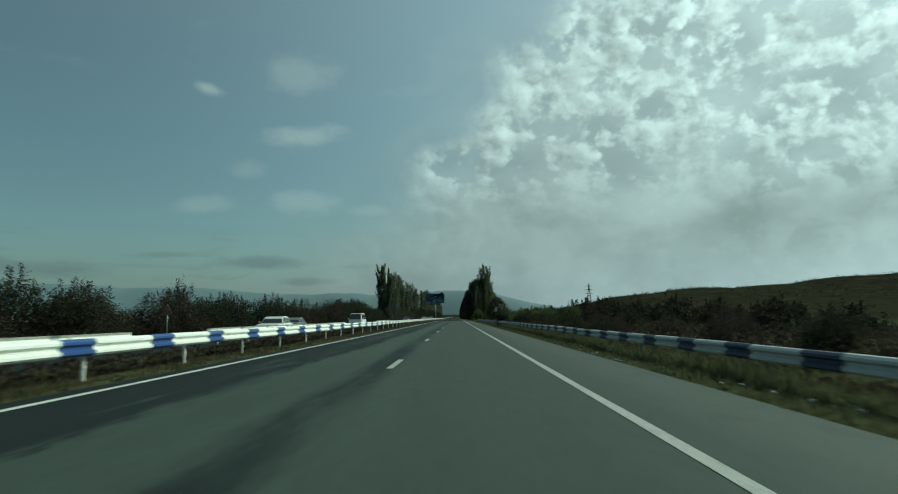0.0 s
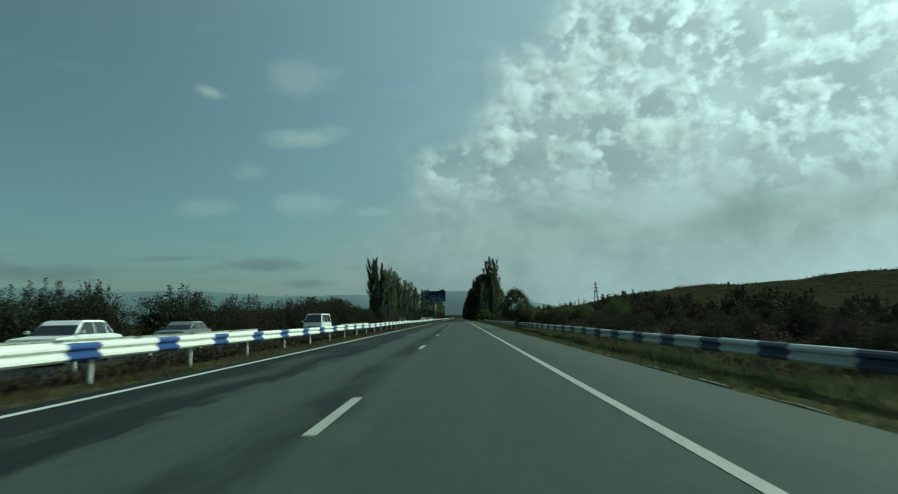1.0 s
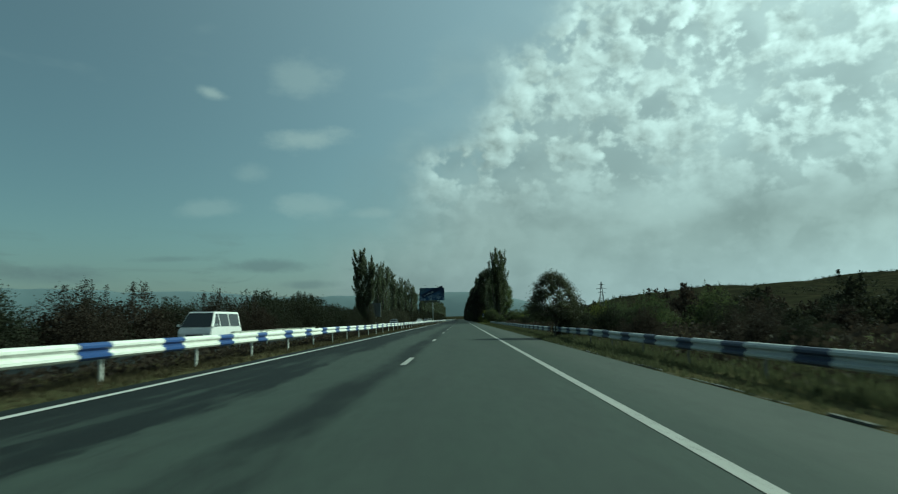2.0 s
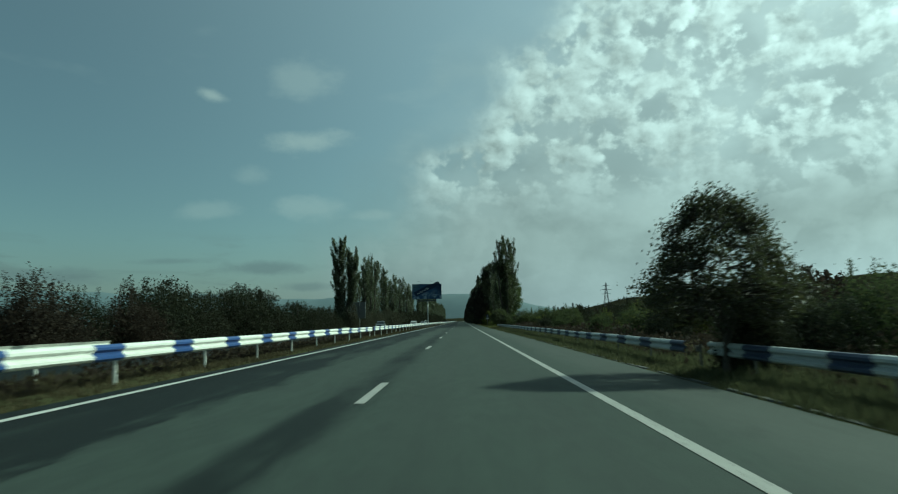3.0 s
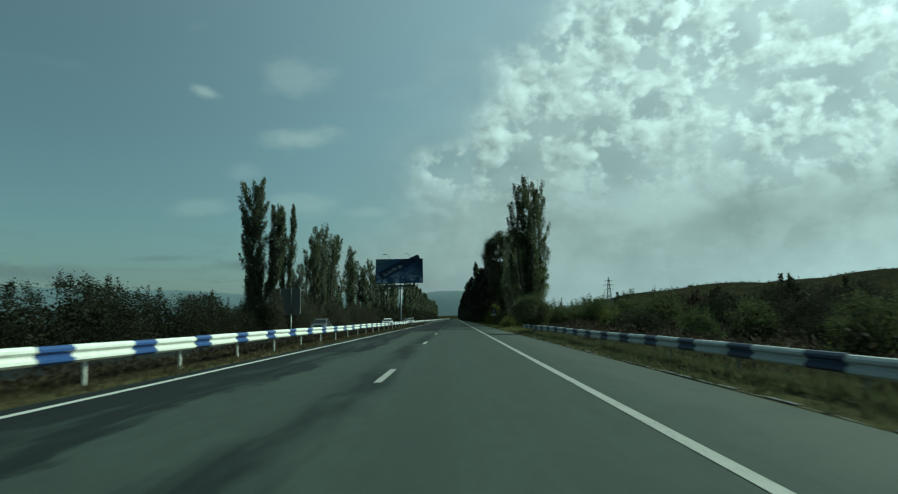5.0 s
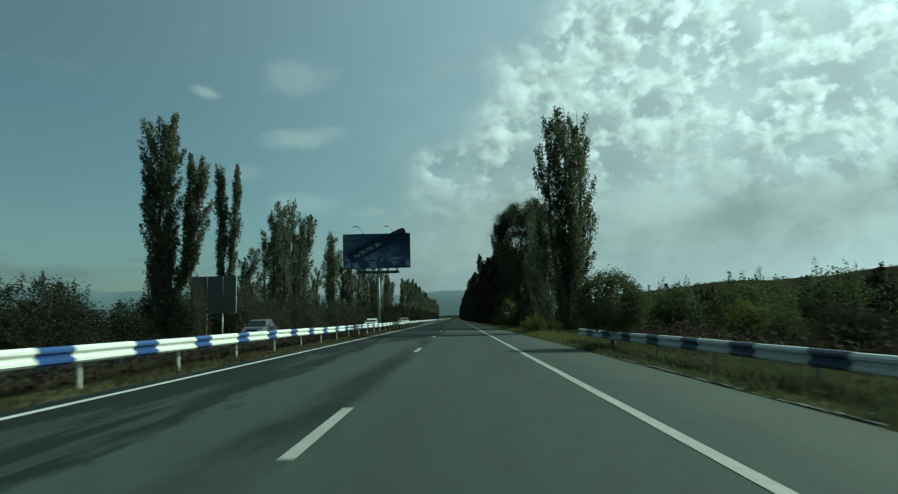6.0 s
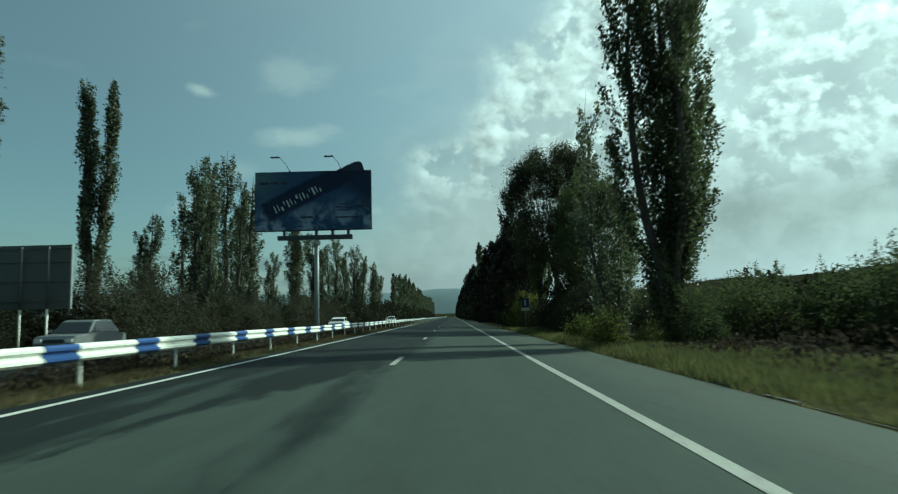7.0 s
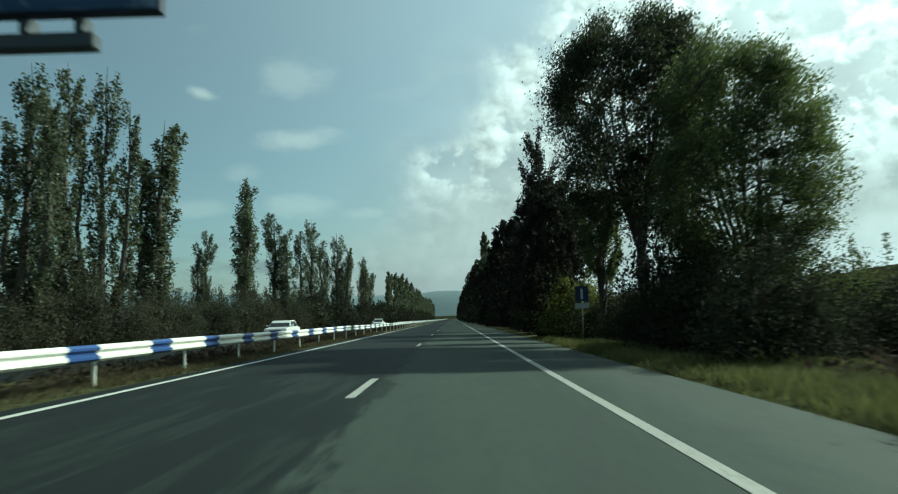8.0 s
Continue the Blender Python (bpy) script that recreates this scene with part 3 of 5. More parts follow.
def guardrail(name, x, face, top, y0, y1, band0, pitch, post0, post_pitch, near, label, ground_z, blue=1.15, white=RAIL_WHITE, dark=RAIL_BLUE, stake=None):
    rail = tagged(new(name), label, "guardrail", kind="structure")
    prof = [(face * a, b + top - 0.31) for a, b in beam_profile()]
    white_me = Shape().prism(prof, -(pitch - blue) / 2, (pitch - blue) / 2).mesh("white_beam", white)
    prof2 = [(face * (a + 0.002), b + top - 0.31) for a, b in beam_profile()]
    blue_me = Shape().prism(prof2, -blue / 2, blue / 2).mesh("blue_beam", dark)
    post_s = Shape().box(-0.026, 0.026, -0.022, 0.022, ground_z - 0.3, top - 0.06)
    post_s.box(0.026 * face, 0.11 * face, -0.03, 0.03, top - 0.24, top - 0.10)
    post_me = post_s.mesh("post", stake or white, bevel=0.004)
    r = random.Random(5)
    far_w, far_b, far_p = Shape(), Shape(), Shape()
    k = math.ceil((y0 - band0) / pitch)
    while band0 + k * pitch < y1:
        y = band0 + k * pitch + r.uniform(-0.05, 0.05)
        sag = 0.012 * math.sin(k * 0.9) + r.uniform(-0.006, 0.006)
        ym = band0 + (k + 0.5) * pitch
        if y < near:
            b = part("blue_beam", blue_me, dark, rail)
            b.location = (x, y, sag)
            w = part("white_beam", white_me, white, rail)
            w.location = (x + face * r.uniform(-0.006, 0.0), ym, sag)
            w.rotation_euler = (r.uniform(-0.003, 0.003), 0, r.uniform(-0.002, 0.002))
        else:
            far_b.prism([(x + a, c) for a, c in prof2], y - blue / 2, y + blue / 2)
            far_w.prism([(x + a, c) for a, c in prof], ym - (pitch - blue) / 2, ym + (pitch - blue) / 2)
        k += 1
    k = math.ceil((y0 - post0) / post_pitch)
    while post0 + k * post_pitch < y1:
        y = post0 + k * post_pitch
        if y < near:
            p = part("post", post_me, white, rail)
            p.location = (x - face * 0.12, y + r.uniform(-0.04, 0.04), 0)
            p.rotation_euler = (r.uniform(-0.015, 0.015), r.uniform(-0.02, 0.02), r.uniform(-0.1, 0.1))
        else:
            far_p.box(x - face * 0.16, x - face * 0.05, y - 0.035, y + 0.035, ground_z - 0.2, top - 0.05)
        k += 1
    for nm, s, m in (("far_blue_beams", far_b, dark), ("far_white_beams", far_w, white), ("far_posts", far_p, stake or white)):
        if s.v:
            tagged(part(nm, s, m, rail), kind="stuff")
    return rail


guardrail("guardrail_median", -6.58, 1, 0.895, -12, 125.2, 11.32, 3.265, 11.79, 4.36, 300, "white and blue painted steel crash barrier along the median", 0.05, 1.02)
guardrail("guardrail_median", -6.58, 1, 0.895, 126.0, 900, 126.47, 3.095, 127.70, 4.10, 300, "white and blue painted crash barrier along the median, starting after a gap", 0.05, 0.98)
# the verge side faces away from the sun; its shade comes from dimmer paint
guardrail("guardrail_verge", 5.75, -1, 0.61, -12, 91.6, 10.47, 3.09, 8.2, 4.37, 300, "rust-spotted white and blue crash barrier in the grass verge, its shaded face painted darker", -0.14, 1.15, DIM_WHITE, DIM_BLUE, DIM_POST)
guardrail("guardrail_verge", 5.75, -1, 0.56, 93.0, 183.0, 95.57, 3.09, 94.3, 4.37, 300, "rust-spotted white and blue crash barrier low in the verge grass, its shaded face painted darker", -0.14, 1.15, DIM_WHITE, DIM_BLUE, DIM_POST)
for a, b, crest in ((-12, 19, 0.86), (26, 58, 0.87), (80, 93, 0.85), (131.2, 134.0, 0.83)):
    guardrail("guardrail_opposite", -9.75, -1, crest, a, b, a, 4.0, a + 0.4, 4.0, 300, "pale galvanised crash barrier facing the opposite carriageway", 0.0, 0.4, RAIL_WHITE, DIM_WHITE)


# ---- trees and shrubs ----
def limb_points(r, base, way, length, bend_up, count=5, wobble=0.12):
    pts, p, d = [Vector(base)], Vector(base), Vector(way).normalized()
    for _ in range(count):
        d = (d + Vector((r.uniform(-wobble, wobble), r.uniform(-wobble, wobble), bend_up + r.uniform(-wobble, wobble) * 0.5))).normalized()
        p = p + d * (length / count)
        pts.append(p.copy())
    return pts


def plume(q, base, tip, spread, leaf, count, out, sizes, start=0.12):
    """Leaves round a shoot that leaves the bough sideways and bends upward, thinning to its tip."""
    base, tip = np.asarray(base, float), np.asarray(tip, float)
    t = start + (1 - start) * q.beta(1.7, 1.15, count)
    way = np.stack([t ** 0.72, t ** 0.72, t ** 1.12], 1)
    fat = spread * (1.05 - 0.75 * t)[:, None] * np.minimum(1.0, 0.35 + t * 1.6)[:, None]
    out.append(base + (tip - base) * way + q.normal(size=(count, 3)) * fat * (1, 1, 1.25))
    sizes.append(leaf * q.uniform(0.6, 1.35, count))


def poplar_kind(seed, height, radius, stems, bare=0.12, top=0.55, rich=1.0, leaf=0.13, girth=0.016, skirt=0.25, per=190, lean=2.6, ragged=0.3, mat=None):
    """Meshes of a columnar poplar: steep stems and a crown of upright plumes. stems: (dx, dy, share of the height, share of the radius)."""
    r, q = random.Random(seed), np.random.RandomState(seed)
    trunks, twigs, leaves, sizes = [], Shape(), [], []
    for dx, dy, share, wide in stems:
        h = height * share
        pts = [Vector((0, 0, -0.2))]
        for i in range(1, 11):
            t = i / 10
            s = min(1.0, t * lean)
            pts.append(Vector((dx * s + r.gauss(0, 0.08), dy * s + r.gauss(0, 0.08), h * t)))
        trunks.append(Shape().tube(pts, [girth * h * (1 - t / 10.6) ** 1.1 * (1.25 if t == 0 else 1) for t in range(11)], 8).mesh("poplar_trunk", BARK, True))
        count = int(4.2 * rich * radius * wide * h * (1 - bare))
        low = int(count * skirt * bare / (1 - bare))
        for i in range(count + low):
            if i < count:
                t = (i + r.random()) / count
                z = bare + (1.0 - bare) * t
                fat = (0.55 + 0.45 * float(step(-0.05, 0.3, t))) * (1 - float(step(top, 1.2, t)) ** 2.0) ** 0.5 * (0.92 + ragged * noise.noise((dx * 3 + 7, t * 5, seed)))
            else:
                z, fat = r.uniform(0.10, bare + 0.02), 0.5
            a = r.uniform(0, 2 * math.pi)
            out = radius * wide * fat * math.sqrt(r.uniform(0.08, 1.0))
            ln = min(r.uniform(1.3, 3.4), z * h * 0.8)
            zb = max(0.03, z - (ln + 0.3 * out) / h)
            k = min(int(zb * 10), 9)
            base = pts[k].lerp(pts[k + 1], zb * 10 - k)
            k = min(int(z * 10), 9)
            mid = pts[k].lerp(pts[k + 1], z * 10 - k)
            tip = Vector((mid.x + math.cos(a) * out, mid.y + math.sin(a) * out, z * h))
            if leaf < 0.3 and i % 2 == 0:
                bend = base.lerp(tip, 0.5) + Vector((math.cos(a), math.sin(a), 0)) * out * 0.10
                twigs.tube([base, bend, tip], [0.010 * ln + 0.012, 0.006 * ln + 0.008, 0.006], 4, False)
            plume(q, base, tip, (0.17 + 0.045 * ln) * r.uniform(0.8, 1.2), leaf, int(per * (0.5 + 0.25 * ln) * (0.13 / leaf) ** 1.6), leaves, sizes)
    return trunks, twigs.mesh("poplar_boughs", BARK, True) if twigs.v else None, cards("poplar_crown", np.concatenate(leaves), np.concatenate(sizes), mat or LEAF_POPLAR, seed)


def dome_kind(seed, height, radius, low, mat, shoots=200, leaf=0.13, per=190, waist=0.62, trunk=0.013):
    """Meshes of a full rounded tree: a forked trunk, boughs reaching out to a leafy shell with holes in it."""
    r, q = random.Random(seed), np.random.RandomState(seed)
    wood, twigs, leaves, sizes = Shape(), Shape(), [], []
    fork = height * 0.28
    tp = limb_points(r, (0, 0, -0.2), (0.03, 0.02, 1), fork + 0.2, 0.05, 5, 0.05)
    wood.tube(tp, [trunk * height * (1.2 - 0.1 * k) for k in range(6)], 8)
    for i in range(shoots):
        t = ((i + r.random()) / shoots) ** 0.8
        z = height * (low + (1 - low) * t)
        a = r.uniform(0, 2 * math.pi)
        lump = 0.90 + 0.24 * noise.noise((math.cos(a) * 1.5, math.sin(a) * 1.5, z * 0.35 + seed))
        env = radius * (waist + (1 - waist) * float(step(0.0, 0.55, t))) * math.sqrt(max(0.03, 1 - float(step(0.50, 1.10, t)) ** 2)) * lump
        out = env * math.sqrt(r.uniform(0.30, 1.0))
        tip = Vector((math.cos(a) * out, math.sin(a) * out, z))
        ln = r.uniform(1.0, 2.3) * height / 14
        way = Vector((math.cos(a) * 0.5, math.sin(a) * 0.5, 0.85)).normalized()
        base = tip - way * ln
        if leaf < 0.2 and i % 3 == 0:
            k = r.randint(2, 5)
            inner = tp[k].lerp(base, 0.5) + Vector((0, 0, 0.05 * height))
            twigs.tube([tp[k], inner, base, tip], [0.0055 * height, 0.0036 * height, 0.0018 * height, 0.005], 5, False)
        plume(q, base, tip, 0.32 * (height / 14) ** 0.5, leaf, int(per * (0.6 + 0.2 * ln) * (0.13 / leaf) ** 1.6), leaves, sizes, 0.05)
    return wood.mesh("tree_trunk", BARK, True), twigs.mesh("tree_boughs", BARK, True) if twigs.v else None, cards("tree_crown", np.concatenate(leaves), np.concatenate(sizes), mat, seed)


def spread_kind(seed, height, radius, hem, waist, fork, mat, tips=260, leaf=0.10, per=105, mains=10, tuft=0.36, girth=0.30, cone=0.0):
    """Meshes of a wide-crowned tree: steep main limbs fan out from a fork to a leafy shell with an open inside. hem, waist: heights of the crown's lower rim and of its widest girth."""
    r, q = random.Random(seed), np.random.RandomState(seed)
    wood, twigs, leaves, sizes = Shape(), Shape(), [], []
    foot = limb_points(r, (0, 0, -0.2), (0.03, 0.02, 1), fork + 0.2, 0.04, 5, 0.05)
    wood.tube(foot, [girth * (1.15 - 0.09 * k) for k in range(6)], 8)
    limbs = []
    for k in range(mains):
        a = 2 * math.pi * (k + r.uniform(-0.3, 0.3)) / mains
        w = radius * r.uniform(0.25, 0.62)
        top = Vector((math.cos(a) * w, math.sin(a) * w, waist + (height - waist) * r.uniform(0.15, 0.62)))
        base = foot[r.randint(3, 5)]
        pts = []
        for j in range(7):
            t = j / 6
            p = base.lerp(top, t)
            p += Vector((math.cos(a), math.sin(a), 0)) * w * 0.35 * t * (1 - t) + Vector((r.gauss(0, 0.09), r.gauss(0, 0.09), 0)) * t
            pts.append(p)
        wood.tube(pts, [girth * 0.42 * (1 - j / 7.6) for j in range(7)], 6, False)
        limbs.append(pts)
    for i in range(tips):
        s = 1 - 2 * (i + r.random()) / tips
        s = s if s > 0 else s * 0.95
        a = i * 2.39996 + r.uniform(-0.25, 0.25)
        spot = (math.cos(a) * 1.9, math.sin(a) * 1.9, s * 2.2 + seed)
        if noise.noise((spot[0] * 1.3, spot[1] * 1.3, spot[2] * 1.3 + 40)) < -0.30 - 0.25 * max(0.0, s):
            continue
        lump = 0.90 + 0.26 * noise.noise(spot) + r.uniform(-0.16, 0.03)
        dome = math.sqrt(max(0.0, 1 - s * s)) ** 0.85
        out = radius * (dome if s < 0 else dome * (1 - cone) + (1 - s) * cone) * lump
        z = waist + ((height - waist) if s > 0 else (waist - hem)) * s * lump
        if s < 0 and r.random() < 0.18:
            continue
        tip = Vector((math.cos(a) * out, math.sin(a) * out, z))
        root = min((p for limb in limbs for p in limb[2:]), key=lambda p: (p - tip).length + 0.6 * max(0.0, p.z - tip.z))
        bend = root.lerp(tip, 0.55) + Vector((0, 0, 0.10 * (tip - root).length))
        twigs.tube([root, bend, tip], [0.034, 0.020, 0.007], 4, False)
        count = int(per * r.uniform(0.7, 1.3))
        t = np.minimum(1.0, 0.62 + 0.45 * q.random_sample(count))[:, None]
        mid = np.asarray(bend) + (np.asarray(tip) - np.asarray(bend)) * (t - 0.55) / 0.45
        leaves.append(mid + q.normal(size=(count, 3)) * tuft * r.uniform(0.75, 1.2) * (1, 1, 0.85))
        sizes.append(leaf * q.uniform(0.6, 1.35, count))
    return wood.mesh("tree_trunk", BARK, True), twigs.mesh("tree_boughs", BARK, True), cards("tree_crown", np.concatenate(leaves), np.concatenate(sizes), mat, seed)


def bush_kind(seed, height, radius, mat, rich=1.0, leaf=0.15, shoots=2, full=1.0):
    """Meshes of a many-stemmed shrub that is leafy to the ground: a lumpy dome of clumps."""
    r, q = random.Random(seed), np.random.RandomState(seed)
    wood, leaves, sizes = Shape(), [], []
    for i in range(int(95 * rich)):
        a, w = r.uniform(0, 2 * math.pi), math.sqrt(r.random())
        lump = 0.86 + 0.42 * noise.noise((math.cos(a) * w * 1.9, math.sin(a) * w * 1.9, seed * 0.37))
        lid = height * (1 - 0.82 * w ** 2.4) * lump
        z = max(0.1, lid * (1 - 0.85 * r.random() ** 2.4))
        c = (math.cos(a) * w * radius * lump, math.sin(a) * w * radius * lump, z)
        if i % 5 == 0:
            b = Vector((c[0] * 0.3, c[1] * 0.3, -0.1))
            wood.tube([b, b.lerp(Vector(c), 0.55) + Vector((r.gauss(0, 0.1), r.gauss(0, 0.1), 0)), Vector(c)], [0.032, 0.02, 0.006], 3, False)
        m = int(r.randint(22, 34) * full)
        tight = (0.13 + 0.045 * radius) * r.uniform(0.7, 1.25)
        leaves.append(np.asarray(c) + q.normal(size=(m, 3)) * tight * (1, 1, 0.9))
        sizes.append(leaf * q.uniform(0.6, 1.35, m))
    m = int(650 * min(full, 1.2))
    a, w = q.uniform(0, 2 * np.pi, m), 0.62 * np.sqrt(q.random_sample(m))
    leaves.append(np.stack([np.cos(a) * w * radius, np.sin(a) * w * radius, 0.05 + height * (0.66 - 0.5 * w ** 2) * q.random_sample(m)], 1))
    sizes.append(height * q.uniform(0.035, 0.065, m))
    for i in range(shoots):
        a, w = r.uniform(0, 2 * math.pi), radius * r.uniform(0.0, 0.5)
        b = Vector((math.cos(a) * w, math.sin(a) * w, height * 0.6))
        tip = b + Vector((r.gauss(0, 0.1), r.gauss(0, 0.1), height * r.uniform(0.35, 0.5)))
        wood.tube([b, tip], [0.014, 0.005], 3, False)
        plume(q, b, tip, 0.05 * height, leaf * 0.85, int(70 * full), leaves, sizes)
    return wood.mesh("shrub_stems", BARK), cards("shrub_crown", np.concatenate(leaves), np.concatenate(sizes), mat, seed)


def plant(name, kind, x, y, scale=1.0, turn=0.0, tall=1.0, label="", category="tree", group="", crown="crown", stem="trunk", wide=1.0):
    ob = new(name)
    for me in kind[0] if isinstance(kind[0], list) else [kind[0]]:
        part(stem, me, None, ob)
    if len(kind) == 3 and kind[1]:
        tagged(part("branchwork", kind[1], None, ob), kind="stuff")
    part(crown, kind[-1], None, ob)
    ob.matrix_basis = pose(x, y, float(land(x, y)), 0, 0, turn) @ Matrix.Diagonal((scale * wide, scale * wide, scale * tall, 1))
    return tagged(ob, label, category, group)


POPLAR_A = poplar_kind(11, 18.4, 1.9, [(-0.5, 0, 1.0, 1.0), (2.3, 0.3, 0.83, 0.70)], 0.42, 0.90, 1.15, 0.115, skirt=0.9, lean=1.7, ragged=0.5)
POPLAR_TWIN = poplar_kind(12, 18.4, 0.85, [(-0.95, 0, 1.0, 0.95), (1.05, 0.2, 1.0, 0.85)], 0.36, 0.35, 0.95, 0.125, skirt=0.1, lean=1.1, ragged=0.6)
POPLAR_B = poplar_kind(13, 16.5, 1.35, [(0, 0, 1.0, 1.0), (-0.9, 0.5, 0.85, 0.75)], 0.16, 0.45, 0.58, 0.130, per=140, ragged=0.5)
POPLAR_C = poplar_kind(14, 18.0, 1.35, [(0, 0, 1.0, 0.9), (1.3, -0.4, 0.88, 0.75), (-1.2, 0.4, 0.82, 0.7)], 0.20, 0.45, 0.50, 0.130, per=130, ragged=0.5)
POPLAR_R = poplar_kind(15, 17.7, 2.25, [(0.2, 0, 1.0, 1.0), (1.35, 0.7, 0.98, 0.72), (-1.2, -0.3, 0.93, 0.75), (0.3, -1.4, 0.90, 0.6)], 0.20, 0.84, 0.46, 0.094, per=150, lean=2.2, ragged=0.28, mat=LEAF_STEEP)
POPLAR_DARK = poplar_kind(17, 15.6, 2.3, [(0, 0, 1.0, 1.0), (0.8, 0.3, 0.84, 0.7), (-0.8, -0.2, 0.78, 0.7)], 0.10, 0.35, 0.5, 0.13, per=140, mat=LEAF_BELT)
POPLAR_YOUNG = poplar_kind(16, 11.4, 1.3, [(-1.0, 0, 1.0, 0.85), (0.3, 0.4, 0.8, 0.7)], 0.26, 0.6, 0.55, 0.085, 0.009, per=95)
POPLAR_FAR = [poplar_kind(20 + i, 18.0, 1.7, [(0, 0, 1.0, 1.0)], 0.06, 0.45, 0.5, 0.42) for i in range(3)]
ROUND_BIG = spread_kind(31, 15.8, 4.5, 4.0, 10.6, 5.0, LEAF_SHADE, 520, 0.076, 260, 12, 0.31)
ROUND_LIGHT = spread_kind(32, 12.2, 3.7, 2.0, 6.8, 3.2, LEAF_MIXED, 460, 0.068, 270, 10, 0.27, 0.22)
ROUND_HIGH = dome_kind(39, 10.6, 1.75, 0.45, LEAF_MIXED, 90, 0.12, 150, 0.8, 0.014)
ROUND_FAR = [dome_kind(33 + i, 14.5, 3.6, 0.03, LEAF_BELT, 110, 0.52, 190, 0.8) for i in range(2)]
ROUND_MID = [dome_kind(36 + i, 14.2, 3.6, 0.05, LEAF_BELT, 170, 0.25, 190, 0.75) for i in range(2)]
ROAD_TREE = spread_kind(41, 4.5, 2.2, 0.9, 2.0, 1.1, LEAF_SHADE, 400, 0.050, 80, 11, 0.14, 0.085, 0.65)
BUSH_GREEN = [bush_kind(51 + i, 4.0, 2.7, LEAF_BUSH, 1.7, 0.078, 4, 1.5) for i in range(3)]
BUSH_BROWN = [bush_kind(55 + i, 3.8, 2.7, LEAF_BROWN, 1.7, 0.075, 5, 1.5) for i in range(2)]
BUSH_BRIGHT = [bush_kind(58 + i, 3.2, 2.2, LEAF_BRIGHT, 1.7, 0.075, 3, 1.4) for i in range(2)]
BUSH_FAR = [bush_kind(64 + i, 4.0, 2.7, LEAF_BUSH, 0.9, 0.20, 3, 0.8) for i in range(2)]
BUSH_FAR_BROWN = [bush_kind(67, 4.0, 2.7, LEAF_BROWN, 0.9, 0.20, 3, 0.8)]
BUSH_DULL = [bush_kind(71 + i, 4.2, 2.6, LEAF_DULL, 1.7, 0.080, 6, 1.5) for i in range(2)]
BUSH_FINE = bush_kind(68, 3.4, 2.2, LEAF_BUSH, 2.6, 0.075, 3, 1.5)
VERGE_TREE = spread_kind(69, 3.75, 1.85, 0.75, 1.9, 0.8, LEAF_SOFT, 300, 0.052, 95, 9, 0.17, 0.10)
BUSH_SOFT = [bush_kind(74 + i, 3.8, 2.5, LEAF_SOFT, 1.7, 0.085, 3, 1.3) for i in range(2)]
WEED = bush_kind(61, 0.9, 0.6, LEAF_BRIGHT, 0.5, 0.045, 2, 1.2)

POP = dict(label="tall dark green poplar in the roadside row", group="poplars along the opposite road")
plant("poplar", POPLAR_A, -23.3, 205.0, 1.0, 0, 1.0, "tall forked poplar with a bare lower trunk", group=POP["group"])
plant("poplar", POPLAR_TWIN, -24.0, 221.0, 1.0, 0, 1.0, "thin twin-stemmed poplar with two narrow tops", group=POP["group"])
for kind, x, y, h, turn, wide in ((POPLAR_B, -24.5, 230.5, 10.5, 40, 0.85), (POPLAR_C, -23.4, 237.0, 16.4, 0, 1.15), (POPLAR_B, -23.6, 240.8, 18.0, 90, 1.15),
                                  (POPLAR_C, -23.2, 244.6, 19.2, 60, 1.1), (POPLAR_B, -23.4, 253.5, 18.2, 10, 1.75), (POPLAR_B, -23.6, 264.0, 10.6, 80, 0.8),
                                  (POPLAR_C, -23.4, 275.5, 18.4, 130, 1.55), (POPLAR_B, -23.4, 287.6, 16.0, 200, 1.55), (POPLAR_C, -23.5, 310.0, 18.6, 250, 1.6),
                                  (POPLAR_C, -23.5, 334.5, 19.3, 20, 1.6), (POPLAR_B, -23.5, 345.0, 16.0, 20, 1.6), (POPLAR_C, -23.5, 373.0, 18.2, 310, 1.6), (POPLAR_B, -23.4, 386.0, 15.0, 0, 1.6)):
    base = 16.5 if kind is POPLAR_B else 18.0
    plant("poplar", kind, x, y, wide, turn, h / base / wide, POP["label"], group=POP["group"])
r = random.Random(3)
y = 440.0
while y < 1000:
    plant("poplar", POPLAR_FAR[r.randrange(3)], -23.5 + r.uniform(-0.8, 0.8), y, r.uniform(1.0, 1.3), r.uniform(0, 360), r.uniform(0.85, 1.0), POP["label"], group=POP["group"])
    y += r.uniform(9, 15)

RIGHT = "trees along the verge"
plant("shrub", BUSH_SOFT[0], 8.9, 202.2, 0.62, 40, 1.0, "dense green shrub around the foot of the poplar", "shrub", RIGHT, "foliage", "woody_stem")
plant("shrub", BUSH_SOFT[1], 10.9, 204.6, 0.62, 200, 0.9, "dense green shrub around the foot of the poplar", "shrub", RIGHT, "foliage", "woody_stem")
plant("poplar", POPLAR_R, 8.4, 203.0, 1.0, 0, 1.0, "tall full poplar with several steep stems beside the road", group=RIGHT)
plant("young_poplar", POPLAR_YOUNG, 7.2, 206.5, 1.0, 0, 1.0, "slender young poplar with a thin open crown", group=RIGHT)
plant("round_tree", ROUND_BIG, 8.4, 230.2, 0.96, 0, 1.0, "large rounded tree with dark boughs showing", group=RIGHT)
